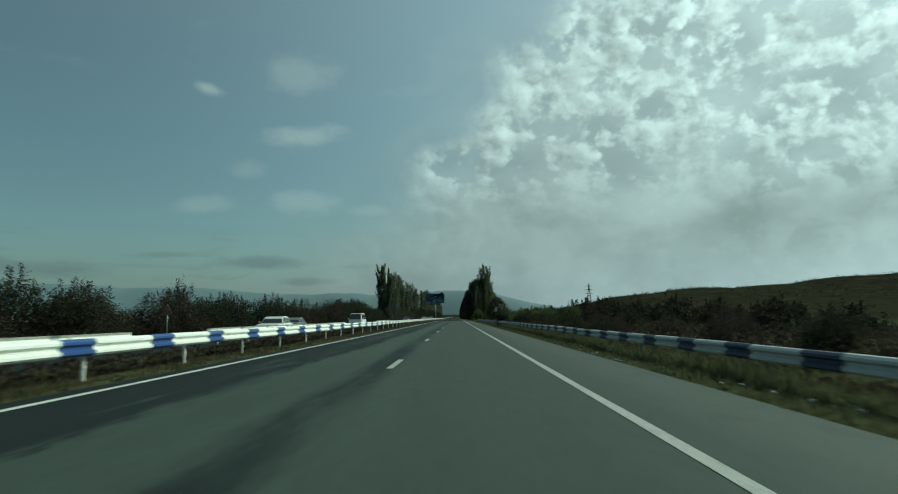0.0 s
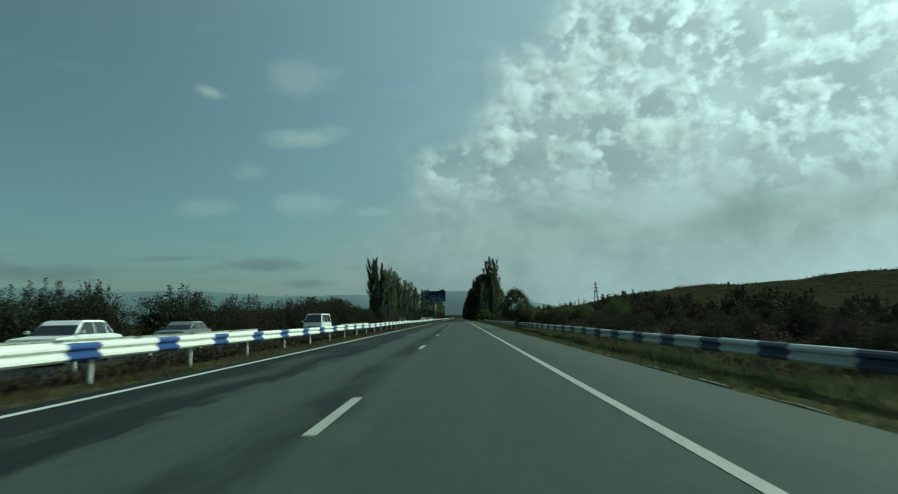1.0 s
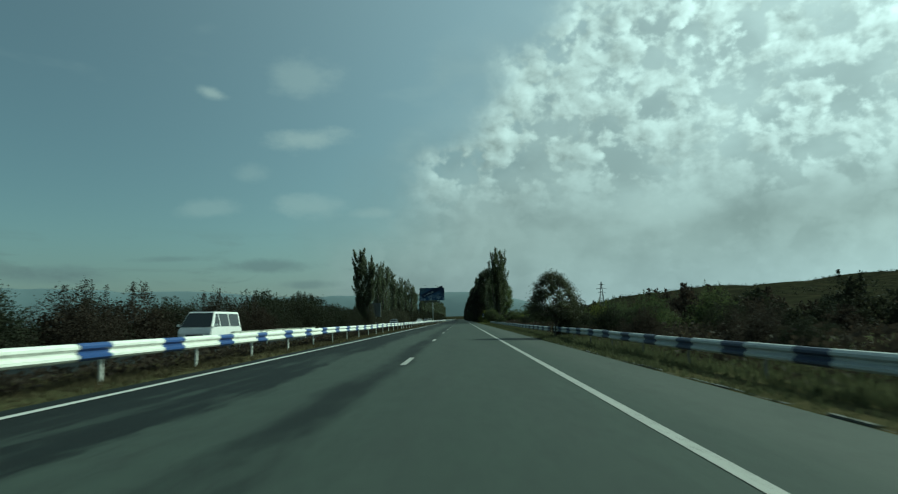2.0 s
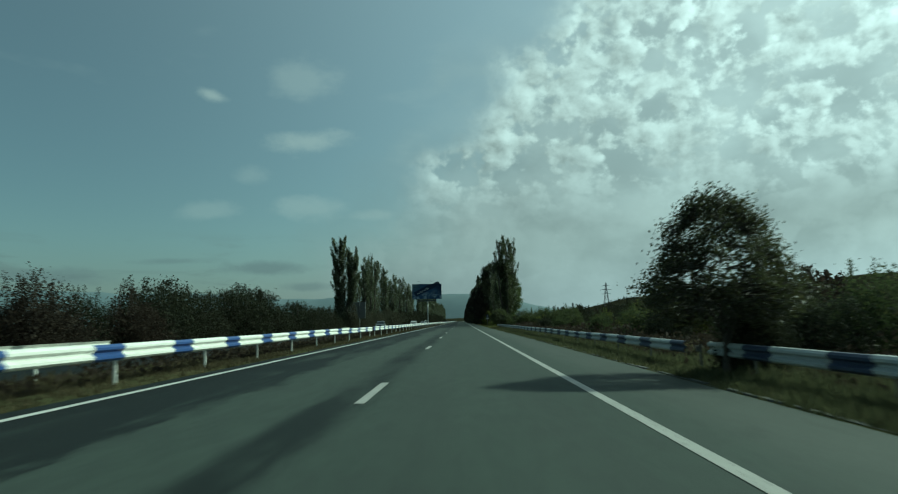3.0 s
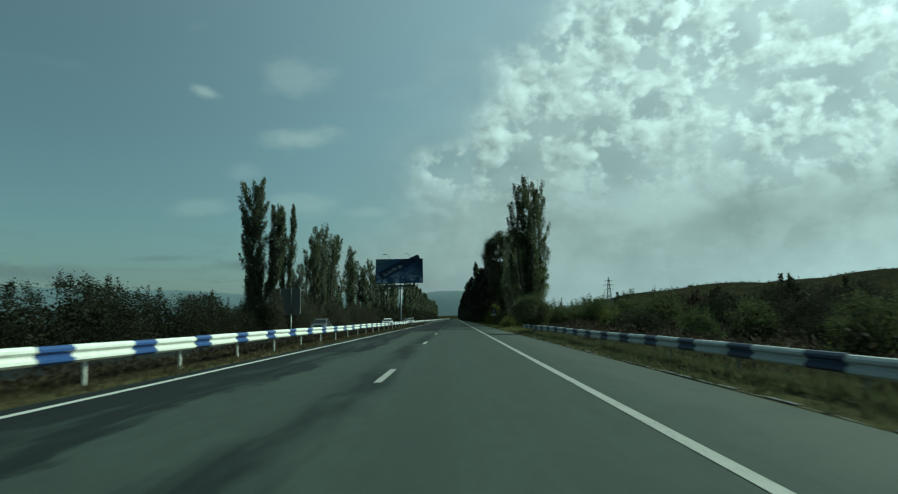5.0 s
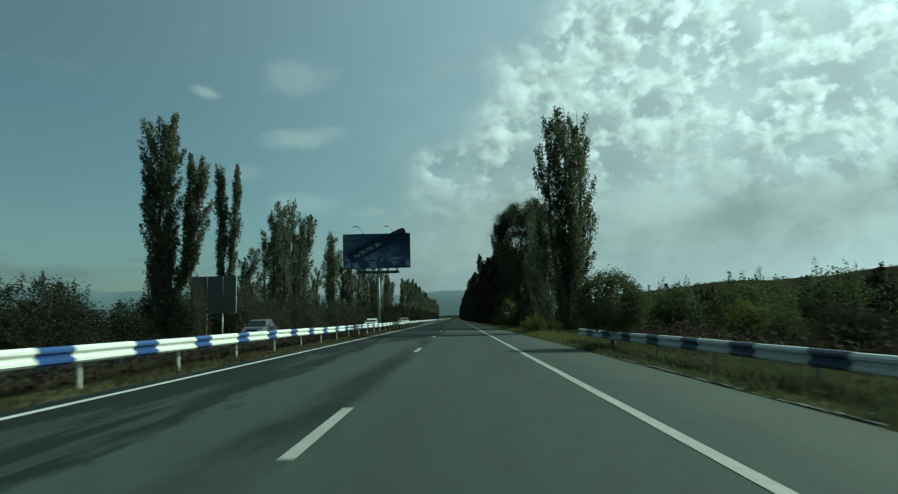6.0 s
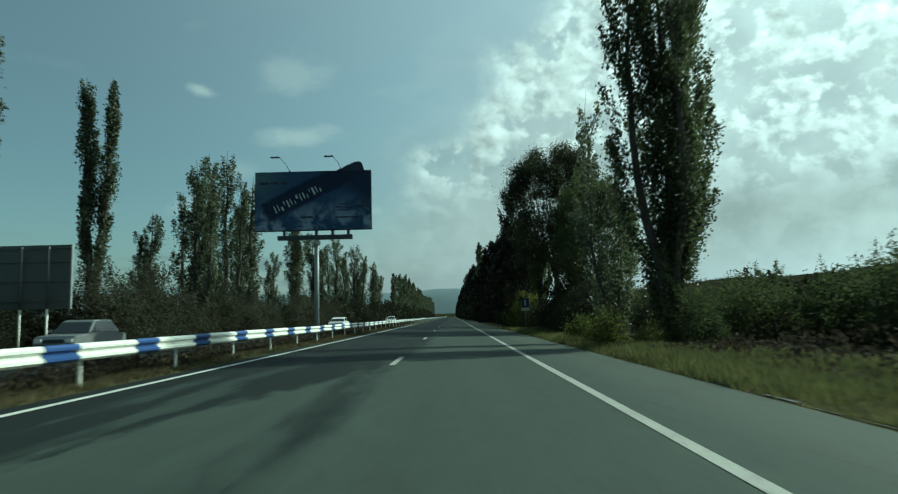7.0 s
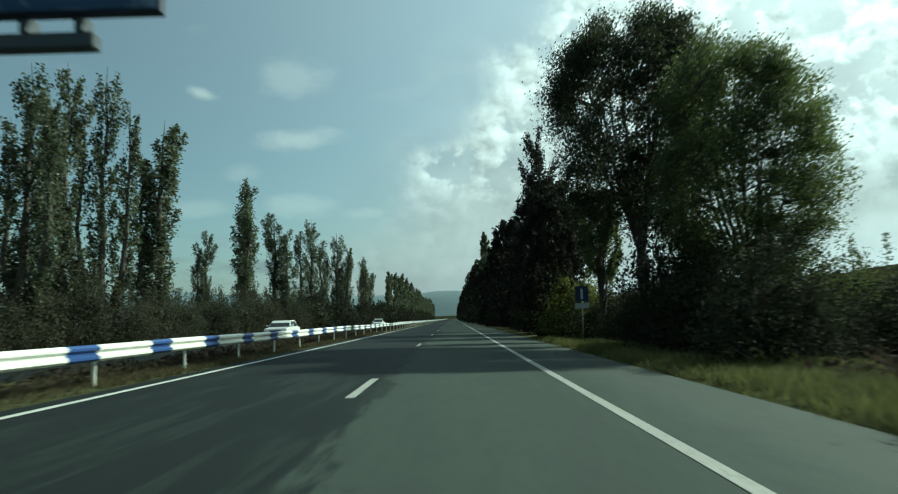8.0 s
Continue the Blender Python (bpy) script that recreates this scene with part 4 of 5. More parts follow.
plant("round_tree", ROUND_LIGHT, 10.4, 224.3, 0.90, 70, 1.03, "broad light green tree with hanging boughs", group=RIGHT)
plant("poplar", POPLAR_DARK, 6.8, 250.5, 1.0, 100, 1.0, "dark poplar in the roadside belt", group=RIGHT)
plant("round_tree", ROUND_MID[1], 6.0, 241.5, 0.60, 120, 1.05, "low dense dark tree beside the road", group=RIGHT)
plant("round_tree", ROUND_MID[0], 6.6, 248.0, 0.74, 20, 1.0, "dense dark roadside tree in the belt", group=RIGHT)
y = 252.0
while y < 330:
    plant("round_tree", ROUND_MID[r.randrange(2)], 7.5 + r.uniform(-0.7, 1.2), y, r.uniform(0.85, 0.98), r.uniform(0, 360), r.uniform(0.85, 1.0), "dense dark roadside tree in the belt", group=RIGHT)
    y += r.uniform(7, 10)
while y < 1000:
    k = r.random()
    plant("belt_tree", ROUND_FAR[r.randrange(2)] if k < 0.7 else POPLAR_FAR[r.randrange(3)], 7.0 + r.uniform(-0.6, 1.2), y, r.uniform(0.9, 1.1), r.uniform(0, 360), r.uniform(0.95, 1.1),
          "dense dark roadside tree in the belt", group=RIGHT)
    y += r.uniform(7, 11)

plant("small_tree", ROAD_TREE, 5.65, 92.2, 0.94, 30, 0.98, "small open-crowned tree leaning by the barrier", group="")

plant("shrub", BUSH_FINE, 6.5, 92.6, 0.42, 60, 1.25, "dark shrub round the foot of the small tree", "shrub", "shrubs behind the barrier", "foliage", "woody_stem")
plant("round_tree", ROUND_HIGH, 7.6, 235.0, 0.74, 40, 1.0, "small leafy tree between the larger roadside trees", group=RIGHT)

BUSH = dict(category="shrub", crown="foliage", stem="woody_stem")


def hedge(x0, x1, y0, y1, gap, kinds, lo, hi, label, group, seed, wide=1.0):
    q = random.Random(seed)
    y = y0
    while y < y1:
        k = kinds[q.randrange(len(kinds))]
        plant("shrub", k, q.uniform(x0, x1), y, q.uniform(lo, hi), q.uniform(0, 360), q.uniform(0.85, 1.15), label, group=group, wide=wide * q.uniform(0.9, 1.25), **BUSH)
        y += gap * q.uniform(0.7, 1.3)


LEFTG, RIGHTG = "shrubs beyond the opposite road", "shrubs behind the barrier"
hedge(-25, -21.5, 14, 75, 2.7, BUSH_BROWN + BUSH_GREEN[:1], 0.86, 1.02, "dense brownish roadside shrub in early autumn leaf", LEFTG, 71)
hedge(-25, -21.5, 125, 153, 3.4, BUSH_GREEN, 1.05, 1.28, "tall dark green roadside shrub", LEFTG, 91)
hedge(-25, -21.5, 76, 124, 3.8, BUSH_GREEN[:2] + BUSH_BROWN, 0.85, 1.08, "dense dark green roadside shrub", LEFTG, 72)
hedge(-27.5, -24.6, 206, 219, 3.0, BUSH_GREEN, 0.8, 1.2, "dark undergrowth shrub below the poplars", LEFTG, 89)
hedge(-26, -22.5, 156, 203, 4.0, BUSH_GREEN, 0.85, 1.1, "dense dark green roadside shrub", LEFTG, 73)
hedge(-23.5, -21, 219, 290, 3.8, BUSH_DULL, 0.85, 1.22, "dark undergrowth shrub below the poplars", LEFTG, 74)
hedge(-23.5, -21, 290, 400, 6, BUSH_FAR, 1.0, 1.5, "dark undergrowth shrub below the poplars", LEFTG, 84)
hedge(-24, -21, 400, 800, 14, BUSH_FAR, 1.4, 1.9, "dark undergrowth shrub below the poplars", LEFTG, 75)
hedge(8.5, 12, 12, 90, 3.6, BUSH_BROWN + BUSH_GREEN[:1], 0.28, 0.42, "low brownish shrub behind the barrier", RIGHTG, 76)
hedge(13, 20, 40, 95, 6.0, BUSH_BROWN + BUSH_GREEN, 0.30, 0.48, "dark rounded shrub in rough ground", RIGHTG, 77)
hedge(18, 30, 45, 130, 2.4, BUSH_FAR + BUSH_FAR_BROWN, 0.45, 0.70, "brownish scrub on the rough ground", RIGHTG, 87)
hedge(24, 46, 90, 260, 3.0, BUSH_FAR + BUSH_FAR_BROWN, 0.75, 1.15, "brownish scrub on the rough ground", RIGHTG, 88)
hedge(12.5, 18, 96, 135, 4.6, BUSH_SOFT + BUSH_GREEN[:1], 0.58, 0.80, "green rounded shrub in rough ground", RIGHTG, 82)
hedge(10, 14, 98, 178, 5.0, BUSH_GREEN[:1] + BUSH_SOFT, 0.42, 0.62, "green rounded shrub behind the barrier", RIGHTG, 78)
hedge(15, 22, 136, 182, 5.0, BUSH_GREEN, 0.60, 0.82, "tall green shrub in rough ground", RIGHTG, 90)
hedge(14, 22, 184, 230, 4.8, BUSH_SOFT, 0.75, 0.95, "tall green shrub in rough ground", RIGHTG, 79)
hedge(7.4, 8.8, 218, 270, 5.5, BUSH_GREEN, 0.5, 0.85, "dark undergrowth shrub below the belt of trees", RIGHTG, 80)
hedge(7.2, 8.6, 270, 330, 6, BUSH_FAR, 0.7, 1.1, "dark undergrowth shrub below the belt of trees", RIGHTG, 85)
hedge(13.0, 17, 199, 216, 2.8, BUSH_SOFT + BUSH_BRIGHT[:1], 0.66, 0.88, "green undergrowth shrub below the belt of trees", RIGHTG, 86)
hedge(9.5, 14, 221, 262, 4.2, BUSH_GREEN, 0.55, 0.85, "dark undergrowth shrub below the belt of trees", RIGHTG, 83)
hedge(6.5, 8.0, 330, 800, 13, BUSH_FAR, 1.2, 1.7, "dark undergrowth shrub below the belt of trees", RIGHTG, 81)
plant("shrub", BUSH_BRIGHT[1], 14.2, 121.0, 0.95, 15, 1.0, "light green rounded shrub in rough ground", group=RIGHTG, **BUSH)
plant("shrub", BUSH_BRIGHT[0], 13.6, 128.5, 0.8, 70, 1.0, "light green rounded shrub in rough ground", group=RIGHTG, **BUSH)
plant("shrub", BUSH_BRIGHT[1], 13.5, 139.5, 0.72, 140, 1.0, "light green rounded shrub in rough ground", group=RIGHTG, **BUSH)
plant("shrub", BUSH_BRIGHT[0], 12.4, 181.0, 0.7, 15, 1.0, "light green rounded shrub in rough ground", group=RIGHTG, **BUSH)
plant("shrub", BUSH_GREEN[2], -22.6, 150.0, 1.3, 15, 1.0, "tall dark green roadside shrub", group=LEFTG, **BUSH)
plant("small_tree", VERGE_TREE, 5.75, 178.2, 0.80, 15, 1.0, "small full green tree leaning over the barrier")
plant("shrub", BUSH_GREEN[1], 8.6, 226.2, 0.95, 15, 1.55, "tall dark shrub below the rounded trees", group=RIGHTG, **BUSH)
plant("shrub", BUSH_GREEN[0], -24.6, 206.4, 0.46, 15, 3.3, "narrow tall dark shrub beside the forked poplar", group=LEFTG, **BUSH)
plant("shrub", BUSH_DULL[0], -21.5, 205.6, 0.70, 75, 1.75, "tall dark shrub round the foot of the forked poplar", group=LEFTG, **BUSH)
plant("shrub", BUSH_BRIGHT[0], 7.4, 240.0, 1.35, 15, 1.0, "yellowish green shrub at the foot of the trees", group=RIGHTG, **BUSH)
for x, y, sc in ((6.0, 203.8, 1.5), (5.9, 208.5, 1.3), (7.0, 201.5, 1.1), (6.5, 206.0, 1.2)):
    plant("weed", WEED, x, y, sc, x * 50, 1.0, "yellow-green tall weed in the verge", "weed", "verge weeds", crown="foliage", stem="woody_stem")


def grass(name, bands, seed, label, mat=GRASS):
    """Blades of grass in tufts over bands (x0, x1, y0, y1, tufts, height), one object that nobody would count."""
    q = np.random.RandomState(seed)
    vs = []
    for x0, x1, y0, y1, tufts, h in bands:
        cx, cy = q.uniform(x0, x1, tufts), q.uniform(y0, y1, tufts)
        patch = 0.55 + 0.45 * np.sin(cx * 1.3 + cy * 0.31) * np.sin(cy * 0.73 + 1.0)
        keep = q.random_sample(tufts) < 0.35 + 0.65 * patch
        cx, cy, patch = cx[keep], cy[keep], patch[keep]
        for _ in range(5):
            m = len(cx)
            bx, by = cx + q.normal(0, 0.05, m), cy + q.normal(0, 0.05, m)
            bz = land(bx, by) - 0.01
            a = q.uniform(0, 2 * np.pi, m)
            ln = h * q.uniform(0.35, 1.2, m) * (0.6 + 0.6 * patch)
            w = 0.008 + 0.010 * q.random_sample(m)
            lean = ln * q.uniform(0.1, 0.6, m)
            tx, ty = bx + np.cos(a) * lean, by + np.sin(a) * lean
            vs.append(np.stack([np.stack([bx - np.sin(a) * w, by + np.cos(a) * w, bz], 1), np.stack([bx + np.sin(a) * w, by - np.cos(a) * w, bz], 1),
                                np.stack([tx, ty, bz + ln], 1)], 1).reshape(-1, 3))
    v = np.concatenate(vs)
    f = np.arange(len(v)).reshape(-1, 3)
    tagged(new(name, tri_mesh(name, v, f, mat)), label, "grass", kind="stuff")


grass("verge_grass", [(4.5, 6.2, 4, 90, 9000, 0.14), (5.2, 8.5, 4, 90, 9000, 0.28), (4.55, 6.6, 84, 225, 17000, 0.17), (5.6, 9.5, 84, 225, 14000, 0.30)], 5, "uneven yellow-green grass of the verge")
# a lighter layer of blades that paints the sunlit stretch of verge
grass("verge_grass", [(4.6, 9.5, 186, 236, 15000, 0.26), (4.5, 6.2, 184, 240, 6000, 0.15)], 9, "yellow-green grass of the verge below the trees, sunlight painted into its colour", GRASS_SUNLIT)
grass("median_grass", [(-7.4, -6.12, 4, 150, 10500, 0.13), (-9.6, -7.2, 4, 150, 8500, 0.26), (-21.5, -18.6, 10, 150, 4500, 0.35)], 6, "dry brownish grass along the median", GRASS_DRY)
grass("median_grass", [(-7.4, -6.12, 150, 260, 8500, 0.15), (-9.6, -7.2, 150, 260, 6500, 0.28), (-21.5, -18.6, 150, 240, 4000, 0.35)], 7, "dry yellowish grass along the median and the far verge", GRASS_DRY)


def median_weeds():
    """The dark tangle that fills the median behind the barrier."""
    q = random.Random(14)
    at, sizes = [], []
    for _ in range(3600):
        x, y = q.uniform(-9.5, -7.25), q.uniform(2, 300)
        h = 0.62 * (0.45 + 0.55 * noise.noise((x * 0.5, y * 0.14, 2)) + 0.25 * q.random()) * (1.0 if x < -7.6 else 0.55)
        for _ in range(12):
            at.append((x + q.gauss(0, 0.20), y + q.gauss(0, 0.22), float(land(x, y)) + max(0.02, h) * q.random()))
            sizes.append(q.uniform(0.05, 0.11))
    tagged(new("median_weeds", cards("median_weeds", at, sizes, LEAF_BROWN, 8)), "dark tangled weeds filling the median strip", "weeds", kind="stuff")


def rough_weeds():
    """Dark dead weeds and low scrub over the rough ground behind the verge barrier."""
    q = np.random.RandomState(17)
    m = 9000
    x, y = 6.6 + 34 * q.random_sample(m) ** 1.6, q.uniform(4, 215, m)
    h = (0.35 + 0.55 * np.clip(np.sin(x * 0.7 + y * 0.21) * np.sin(y * 0.33 - x * 0.2) + 0.4, 0, 1.2)) * step(5.8, 9.0, x)
    c = np.stack([x, y, land(x, y)], 1)[:, None, :] + q.normal(size=(m, 9, 3)) * (0.28, 0.32, 0.0) + q.random_sample((m, 9, 1)) * h[:, None, None] * (0, 0, 1)
    tagged(new("rough_weeds", cards("rough_weeds", c.reshape(-1, 3), q.uniform(0.07, 0.17, m * 9), LEAF_BROWN, 18)), "dead brownish weeds over rough ground behind the barrier", "weeds", kind="stuff")


median_weeds()
rough_weeds()


# ---- the billboard ----
def billboard():
    board = tagged(new("billboard"), "large blue advertising billboard on a single steel pole", "billboard")
    board.location = (-7.0, 210.3, float(land(-7.0, 210.3)))
    z0, z1 = 5.55, 8.60
    part("pole", Shape().tube([(0.12, 0.25, -0.3), (0.12, 0.25, 5.2)], [0.125, 0.115], 16), POLE, board, "grey steel pole", True)
    part("collar", Shape().tube([(0.12, 0.25, 4.85), (0.12, 0.25, 5.02)], [0.2, 0.2], 16), STEEL, board, bevel=0.01)
    part("cross_beam", Shape().box(-1.85, 1.95, 0.12, 0.38, 5.10, 5.33), DARK_STEEL, board, "dark steel cross beam", bevel=0.02)
    for x in (-1.5, 0.12, 0.95, 1.75):
        part("bracket", Shape().box(x - 0.06, x + 0.06, 0.1, 0.4, 5.32, 5.58), DARK_STEEL, board, bevel=0.01)
    part("panel", Shape().box(-2.96, 2.96, 0.0, 0.22, z0, z1), POSTER_DARK, board, "dark panel case", bevel=0.01)
    face = Shape()
    cols, rows = 24, 12
    for j in range(rows + 1):
        for i in range(cols + 1):
            x, z = -2.93 + 5.86 * i / cols, -1.49 + 2.98 * j / rows
            face.v.append((x, -0.012 - 0.012 * noise.noise((x * 0.9, z * 1.2, 4)), z))
    for j in range(rows):
        for i in range(cols):
            k = j * (cols + 1) + i
            face.f.append((k, k + 1, k + cols + 2, k + cols + 1))
    f = part("poster", face, POSTER, board, "faded blue poster of icy mountains", True)
    f.location = (0, -0.012, (z0 + z1) / 2)
    zc = (z0 + z1) / 2
    # the slant of the printed bottle
    a = 0.45

    def slant(u, v, d):
        return (-0.75 + u * math.cos(a) - v * math.sin(a), d, zc + 0.12 + u * math.sin(a) + v * math.cos(a))

    # the pale lettering on it, as plain bars
    for k in range(15):
        u, w = -1.28 + 0.178 * k, (0.026, 0.020, 0.050, 0.022, 0.034)[k % 5]
        v0, v1 = (-0.20, -0.15, -0.21, 0.02)[k % 4], (0.19, 0.21, -0.02, 0.18)[k * 3 % 4]
        v1 = max(v1, v0 + 0.17)
        q = Shape().add([slant(u - w, v0, -0.054), slant(u + w, v0, -0.054), slant(u + w, v1, -0.054), slant(u - w, v1, -0.054)], [(0, 1, 2, 3)])
        part("print_bar", q, POSTER_PALE, board)
    for x0, x1, z, h in ((-2.72, -2.25, 0.86, 0.12), (-2.15, -1.75, 0.88, 0.11), (-1.65, -1.3, 0.87, 0.10), (1.3, 1.8, -0.24, 0.05), (1.15, 1.5, -0.40, 0.06), (1.6, 2.0, -0.41, 0.06),
                         (2.2, 2.6, -0.42, 0.14), (1.2, 1.75, -0.54, 0.05), (1.15, 2.3, -0.92, 0.07), (-0.65, 0.0, -0.90, 0.10)):
        part("text_bar", Shape().box(x0, x1, -0.040, -0.034, zc + z, zc + z + h), POSTER_DARK, board)
    # the end of the printed bottle, a cut-out that stands above the case
    rim = [(1.05, -0.06), (1.35, 0.09), (1.75, 0.28), (2.05, 0.41), (2.22, 0.46), (2.36, 0.46), (2.46, 0.40), (2.54, 0.26), (2.62, -0.06)]
    m = len(rim)
    cut = Shape().add([(x, 0.02, z1 + z) for x, z in rim] + [(x, 0.10, z1 + z) for x, z in rim],
                      [tuple(range(m)), tuple(range(2 * m - 1, m - 1, -1))] + [(i, i + m, (i + 1) % m + m, (i + 1) % m) for i in range(m)])
    part("cut_out", cut, POSTER_DARK, board, "dark rounded end of the printed bottle", bevel=0.008)
    for x in (-1.2, 1.45):
        arm = part("lamp_arm", Shape().tube([(x, 0.1, z1), (x - 0.10, -0.35, z1 + 0.32), (x - 0.28, -0.9, z1 + 0.52)], [0.016, 0.014, 0.013], 8), DARK_STEEL, board, "thin steel lamp arm")
        part("lamp_head", Shape().box(x - 0.72, x - 0.25, -1.0, -0.84, z1 + 0.50, z1 + 0.55), DARK_STEEL, arm, "flat floodlight head", bevel=0.015)
        part("foot", Shape().box(x - 0.05, x + 0.05, 0.02, 0.2, z1 - 0.02, z1 + 0.05), DARK_STEEL, arm)


billboard()


def back_of_sign():
    sign = tagged(new("road_sign"), "back of a large grey direction sign on steel posts", "road sign")
    sign.location = (-21.6, 211.0, float(land(-21.6, 211)))
    part("plate", Shape().box(-2.0, 2.0, 0, 0.05, 2.2, 5.5), SIGN_BACK, sign, bevel=0.01)
    for z in (2.6, 3.6, 4.6, 5.3):
        part("rib", Shape().box(-1.98, 1.98, -0.06, 0.0, z, z + 0.06), SIGN_BACK, sign)
    for x in (-1.95, -0.5, 0.9):
        part("post", Shape().tube([(x, -0.12, -0.3), (x, -0.12, 2.2)], [0.055, 0.055], 10), RAIL_WHITE, sign, "white painted post", True)
        part("upper_post", Shape().tube([(x, -0.12, 2.2), (x, -0.12, 5.4)], [0.05, 0.05], 8), SIGN_BACK, sign, smooth=True)
    part("edge_frame", Shape().box(1.98, 2.05, -0.05, 0.08, 2.2, 5.5), STEEL, sign, "pale edge frame")


back_of_sign()


def verge_sign():
    sign = tagged(new("traffic_sign"), "small blue traffic sign with a white plate below", "traffic sign")
    sign.location = (5.9, 231.5, float(land(5.9, 231.5)))
    part("post", Shape().tube([(0, 0, -0.3), (0, 0, 2.6)], [0.03, 0.03], 10), DIM_POST, sign, smooth=True)
    part("panel", Shape().box(-0.30, 0.30, -0.045, -0.030, 1.92, 2.62), SIGN_BLUE, sign, "dark blue panel", bevel=0.004)
    part("arrow", Shape().box(-0.05, 0.05, -0.052, -0.046, 2.02, 2.50), SIGN_WHITE, sign, "pale upright stroke")
    part("plate", Shape().box(-0.33, 0.33, -0.045, -0.03, 1.60, 1.84), SIGN_WHITE, sign, "white plate below", bevel=0.004)


verge_sign()


def warning_sign():
    sign = tagged(new("warning_sign"), "brown back of a triangular warning sign on a post", "traffic sign")
    sign.location = (-20.6, 46.6, float(land(-20.6, 46.6)))
    part("post", Shape().tube([(0, 0, -0.3), (0, 0, 2.45)], [0.035, 0.035], 10), STEEL, sign, smooth=True)
    tri = [(-0.43, 1.72), (0.43, 1.72), (0.0, 2.48)]
    part("plate", Shape().add([(x, -0.06, z) for x, z in tri] + [(x, -0.04, z) for x, z in tri], [(0, 1, 2), (5, 4, 3), (0, 3, 4, 1), (1, 4, 5, 2), (2, 5, 3, 0)]), SIGN_BROWN, sign, "rusty triangular plate")


warning_sign()


def hill_scrub():
    """The dark scrub and small trees scattered over the far hill."""
    q = random.Random(33)
    at, sizes = [], []
    for _ in range(1500):
        x, y = q.uniform(90, 1000), q.uniform(820, 1300)
        if noise.noise((x * 0.010, y * 0.006, 9)) < -0.05:
            continue
        z, h = float(land(x, y)), q.uniform(2.0, 6.5)
        for _ in range(16):
            at.append((x + q.gauss(0, 1.7), y + q.gauss(0, 1.7), z - 0.3 + 0.75 * h * q.random() ** 1.5))
            sizes.append(q.uniform(0.6, 1.6))
    tagged(new("hill_scrub", cards("hill_scrub", at, sizes, LEAF_BUSH, 9, 1.2)), "dark scrub scattered over the distant hill", "scrub", kind="stuff")


hill_scrub()


def pylon():
    p = tagged(new("power_pylon"), "distant steel lattice power pylon", "pylon")
    X, Y = 178.0, 888.0
    p.location = (X, Y, float(land(X, Y)))
    H, base = 40.0, 4.2
    legs = [(sx, sy) for sx in (-1, 1) for sy in (-1, 1)]

    def corner(sx, sy, t):
        w = base * (1 - t) ** 1.3 + 0.45
        return (sx * w, sy * w, H * t)

    for sx, sy in legs:
        part("leg", Shape().tube([corner(sx, sy, t / 6) for t in range(7)], [0.22] * 7, 4), DARK_STEEL, p)
    br = Shape()
    for k in range(9):
        t0, t1 = k / 9.5, (k + 1) / 9.5
        for (a, b) in (((-1, -1), (1, -1)), ((1, -1), (1, 1)), ((1, 1), (-1, 1)), ((-1, 1), (-1, -1))):
            br.tube([corner(*a, t0), corner(*b, t1)], [0.11, 0.11], 4)
            br.tube([corner(*b, t0), corner(*a, t1)], [0.11, 0.11], 4)
    part("bracing", br, DARK_STEEL, p)
    for z, w in ((26, 5.5), (31, 7.0), (36, 5.0)):
        part("cross_arm", Shape().tube([(-w, 0, z), (0, 0, z + 1.0), (w, 0, z)], [0.15, 0.35, 0.15], 4), DARK_STEEL, p)


pylon()


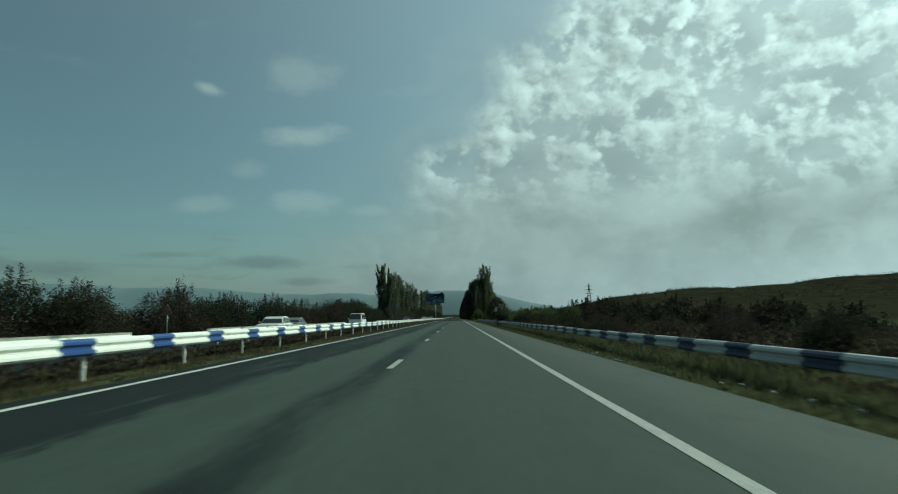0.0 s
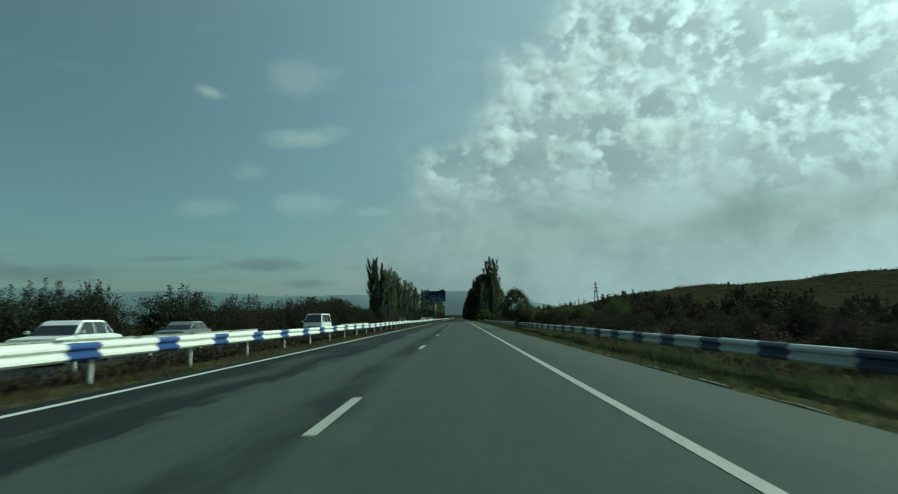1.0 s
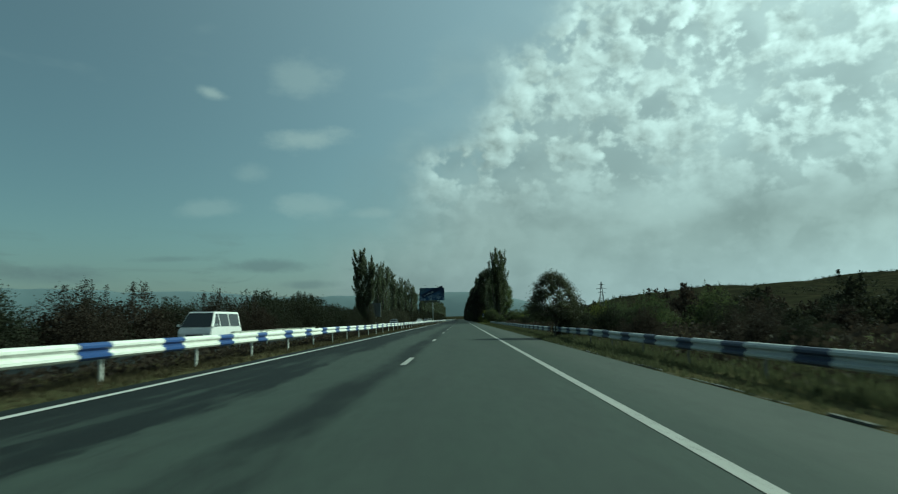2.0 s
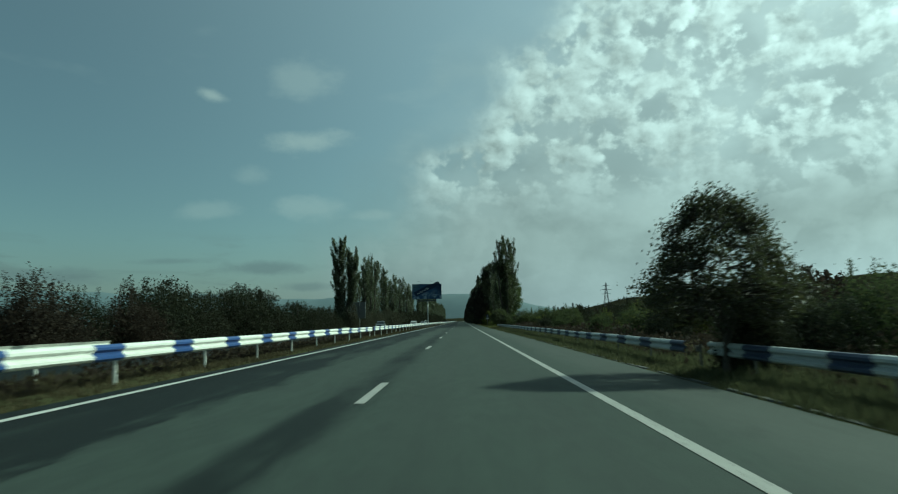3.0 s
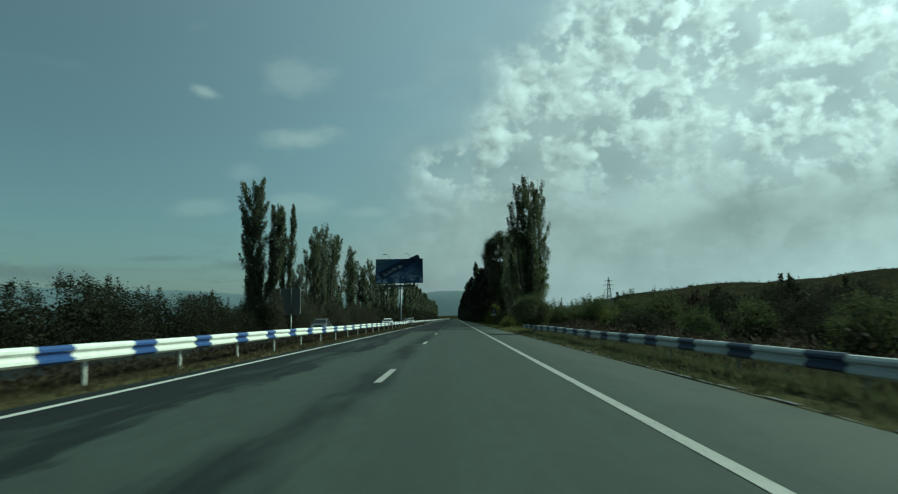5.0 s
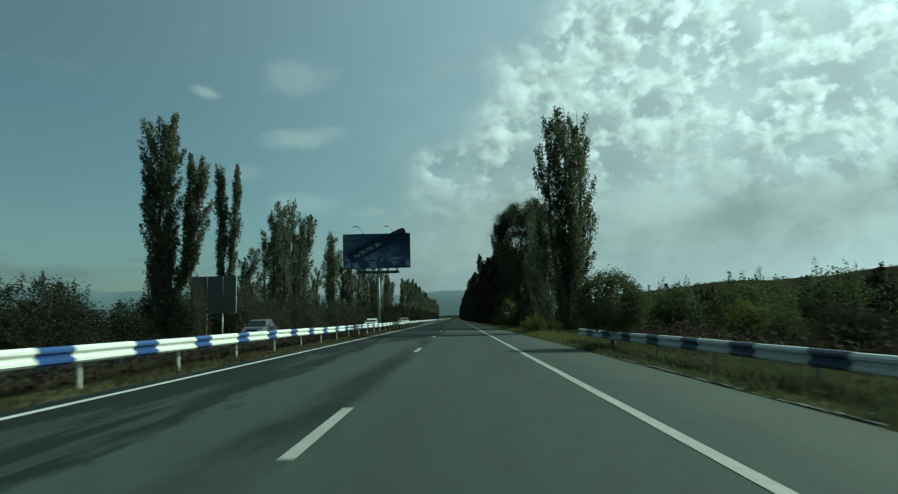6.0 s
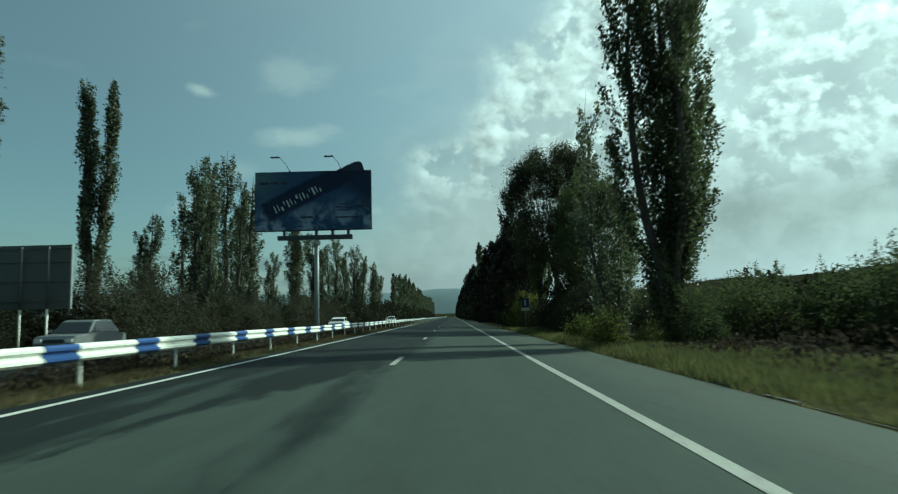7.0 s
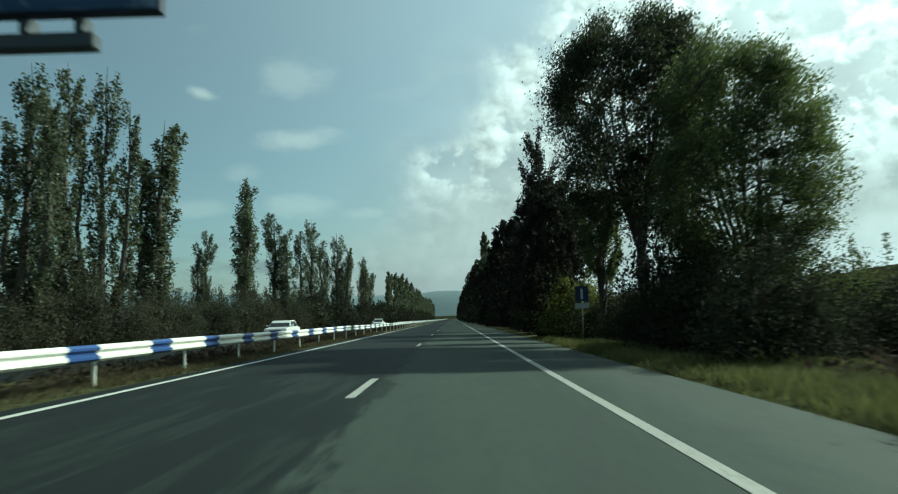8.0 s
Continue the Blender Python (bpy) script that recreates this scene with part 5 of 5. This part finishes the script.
# ---- cars on the opposite road ----
def car(name, x, y, mat, label, roof=1.44, length=4.15, van=False):
    c = tagged(new(name), label, "car", "cars on the opposite road")
    hw = 0.82
    if van:
        low = [(-2.2, 0.35), (2.2, 0.35), (2.25, 0.75), (2.15, 1.05), (-2.2, 1.05), (-2.25, 0.7)]
        cab = [(-2.15, 1.05), (2.1, 1.05), (1.35, roof), (-2.1, roof)]
        glass = [((0.95, 1.10), (1.75, 1.10), (1.25, roof - 0.1), (0.95, roof - 0.1)), ((-0.4, 1.10), (0.85, 1.10), (0.85, roof - 0.1), (-0.4, roof - 0.1)), ((-1.95, 1.10), (-0.5, 1.10), (-0.5, roof - 0.1), (-1.95, roof - 0.1))]
        front = ((2.06, 1.10), (1.40, roof - 0.06))
    else:
        low = [(-length / 2, 0.30), (length / 2, 0.30), (length / 2 + 0.02, 0.62), (length / 2 - 0.10, 0.86), (0.85, 0.95), (-1.35, 0.97), (-length / 2 + 0.02, 0.90), (-length / 2 - 0.02, 0.6)]
        cab = [(-1.55, 0.95), (0.95, 0.95), (0.30, roof - 0.02), (0.1, roof), (-0.95, roof), (-1.1, roof - 0.02)]
        glass = [((-0.27, 0.98), (0.80, 0.98), (0.25, roof - 0.065), (-0.27, roof - 0.065)), ((-1.06, 0.98), (-0.32, 0.98), (-0.32, roof - 0.065), (-0.95, roof - 0.065)), ((-1.44, 0.98), (-1.11, 0.98), (-1.00, roof - 0.085), (-1.08, roof - 0.085))]
        front = ((0.92, 0.98), (0.34, roof - 0.07))

    def shell(profile, half, inset=0.0):
        m = len(profile)
        lo, hi = min(q[1] for q in profile), max(q[1] for q in profile)
        v = []
        for side in (-1, 1):
            for u, z in profile:
                v.append((side * (half - inset * (z - lo) / (hi - lo)), -u, z))
        return Shape().add(v, [tuple(range(m)), tuple(range(2 * m - 1, m - 1, -1))] + [(i, i + m, (i + 1) % m + m, (i + 1) % m) for i in range(m)])

    part("body", shell(low, hw), mat, c, smooth=False, bevel=0.045)
    inset = 0.16
    part("cabin", shell(cab, hw - 0.02, inset), mat, c, bevel=0.03)
    lo = cab[0][1]
    for side in (-1, 1):
        for g in glass:
            def at(u, z, d=0.006):
                return (side * (hw - 0.02 - inset * (z - lo) / (roof - lo) + d), -u, z)
            part("side_window", Shape().add([at(*q) for q in g] + [at(*q, d=-0.004) for q in g], [(0, 1, 2, 3), (7, 6, 5, 4), (0, 4, 5, 1), (1, 5, 6, 2), (2, 6, 7, 3), (3, 7, 4, 0)]), GLASS, c)
    (u0, z0), (u1, z1) = front
    part("windscreen", Shape().add([(-0.75, -u0 - 0.02, z0), (0.75, -u0 - 0.02, z0), (0.61, -u1 - 0.02, z1), (-0.61, -u1 - 0.02, z1), (-0.75, -u0 + 0.01, z0), (0.75, -u0 + 0.01, z0), (0.61, -u1 + 0.01, z1), (-0.61, -u1 + 0.01, z1)],
                                   [(0, 1, 2, 3), (7, 6, 5, 4), (0, 4, 5, 1), (1, 5, 6, 2), (2, 6, 7, 3), (3, 7, 4, 0)]), GLASS, c)
    nose = -(2.22 if van else length / 2)
    part("bumper", Shape().box(-0.80, 0.80, nose - 0.08, nose + 0.06, 0.36, 0.54), CAR_DARK, c, "dark bumper", bevel=0.02)
    part("grille", Shape().box(-0.42, 0.42, nose - 0.035, nose + 0.03, 0.60, 0.74), CAR_DARK, c, bevel=0.01)
    for side in (-1, 1):
        part("headlight", Shape().box(side * 0.62 - 0.15, side * 0.62 + 0.15, nose - 0.04, nose + 0.05, 0.60, 0.76), LAMP_GLASS, c, "clear headlight", bevel=0.02)
        part("mirror", Shape().box(side * 0.93 - 0.08, side * 0.93 + 0.08, -u0 + 0.12, -u0 + 0.20, z0 + 0.02, z0 + 0.14), mat, c, bevel=0.02)
        for wy in (-1.28, 1.25):
            tyre = part("tyre", Shape().tube([(side * 0.62, wy, 0.30), (side * 0.80, wy, 0.30)], [0.30, 0.30], 20), RUBBER, c, bevel=0.02)
            part("rim", Shape().tube([(side * 0.79, wy, 0.30), (side * 0.825, wy, 0.30)], [0.19, 0.17], 16), STEEL, tyre)
    top = -0.10 + 0.07 * (x + 18.4) / 7.9
    c.location = (x, y, top)
    return c


car("sedan", -13.4, 48.4, CAR_WHITE, "boxy old white saloon car with square windows")
car("sedan", -15.8, 63.5, CAR_SILVER, "silver saloon car with a sloping rear window", 1.38)
car("minivan", -13.0, 86.0, CAR_WHITE, "white minivan with dark windows", 1.85, van=True)
car("hatchback", -15.8, 205.5, CAR_SILVER, "silver car on the opposite road", 1.5)
car("sedan", -12.6, 250.0, CAR_WHITE, "white saloon car beyond the billboard", 1.42)
car("hatchback", -12.6, 312.0, CAR_WHITE, "distant white car on the opposite road", 1.5)
car("sedan", -15.6, 338.0, CAR_SILVER, "distant silver saloon car", 1.42)

# ---- kerb and litter ----
kerb = tagged(new("kerb"), "low worn concrete kerb along the grass verge", "kerb", kind="structure")
stone = Shape().box(-0.06, 0.06, -0.49, 0.49, -0.16, 0.008).mesh("kerb_stone", CONCRETE, bevel=0.015)
q = random.Random(9)
for i in range(172):
    k = part("kerb_stone", stone, CONCRETE, kerb)
    k.location = (4.60 + q.uniform(-0.012, 0.012), 18 + i, on_road(4.6) + q.uniform(-0.015, 0.010))
    k.rotation_euler = (q.uniform(-0.01, 0.01), q.uniform(-0.05, 0.05), q.uniform(-0.01, 0.01))


def litter(x, y, size, seed):
    q = random.Random(seed)
    bm = bmesh.new()
    bmesh.ops.create_icosphere(bm, subdivisions=1, radius=size)
    for v in bm.verts:
        v.co = Vector((v.co.x * q.uniform(0.5, 1.5), v.co.y * q.uniform(0.5, 1.4), max(-size * 0.2, v.co.z * q.uniform(0.3, 0.8))))
    me = bpy.data.meshes.new("litter")
    bm.to_mesh(me)
    bm.free()
    me.materials.append(LITTER)
    ob = tagged(new("litter", me), "crumpled pale paper litter in the verge grass", "litter", "litter along the verge")
    ob.location = (x, y, float(land(x, y)) + size * 0.2)


q = random.Random(21)
for i in range(14):
    litter(q.uniform(4.65, 5.5), q.uniform(7, 30) if i < 11 else q.uniform(130, 170), q.uniform(0.03, 0.07), i)


def fence_post(x, y, h, lean, seed):
    q = random.Random(seed)
    ob = tagged(new("fence_post", Shape().tube([(0, 0, -0.3), (lean * 0.4, 0, h * 0.5), (lean, 0.02, h)], [0.06, 0.052, 0.045], 8).mesh("fence_post", BARK, True)),
                "weathered leaning wooden fence post in the grass", "fence post", "fence posts by the poplar")
    ob.matrix_basis = pose(x, y, float(land(x, y)), 0, 0, q.uniform(0, 90))


for i, (x, y) in enumerate(((7.3, 206.4), (8.4, 206.0), (9.5, 205.6), (10.7, 205.3), (11.9, 205.0))):
    fence_post(x, y, 0.95 + 0.1 * (i % 2), 0.10 * (-1) ** i, i)
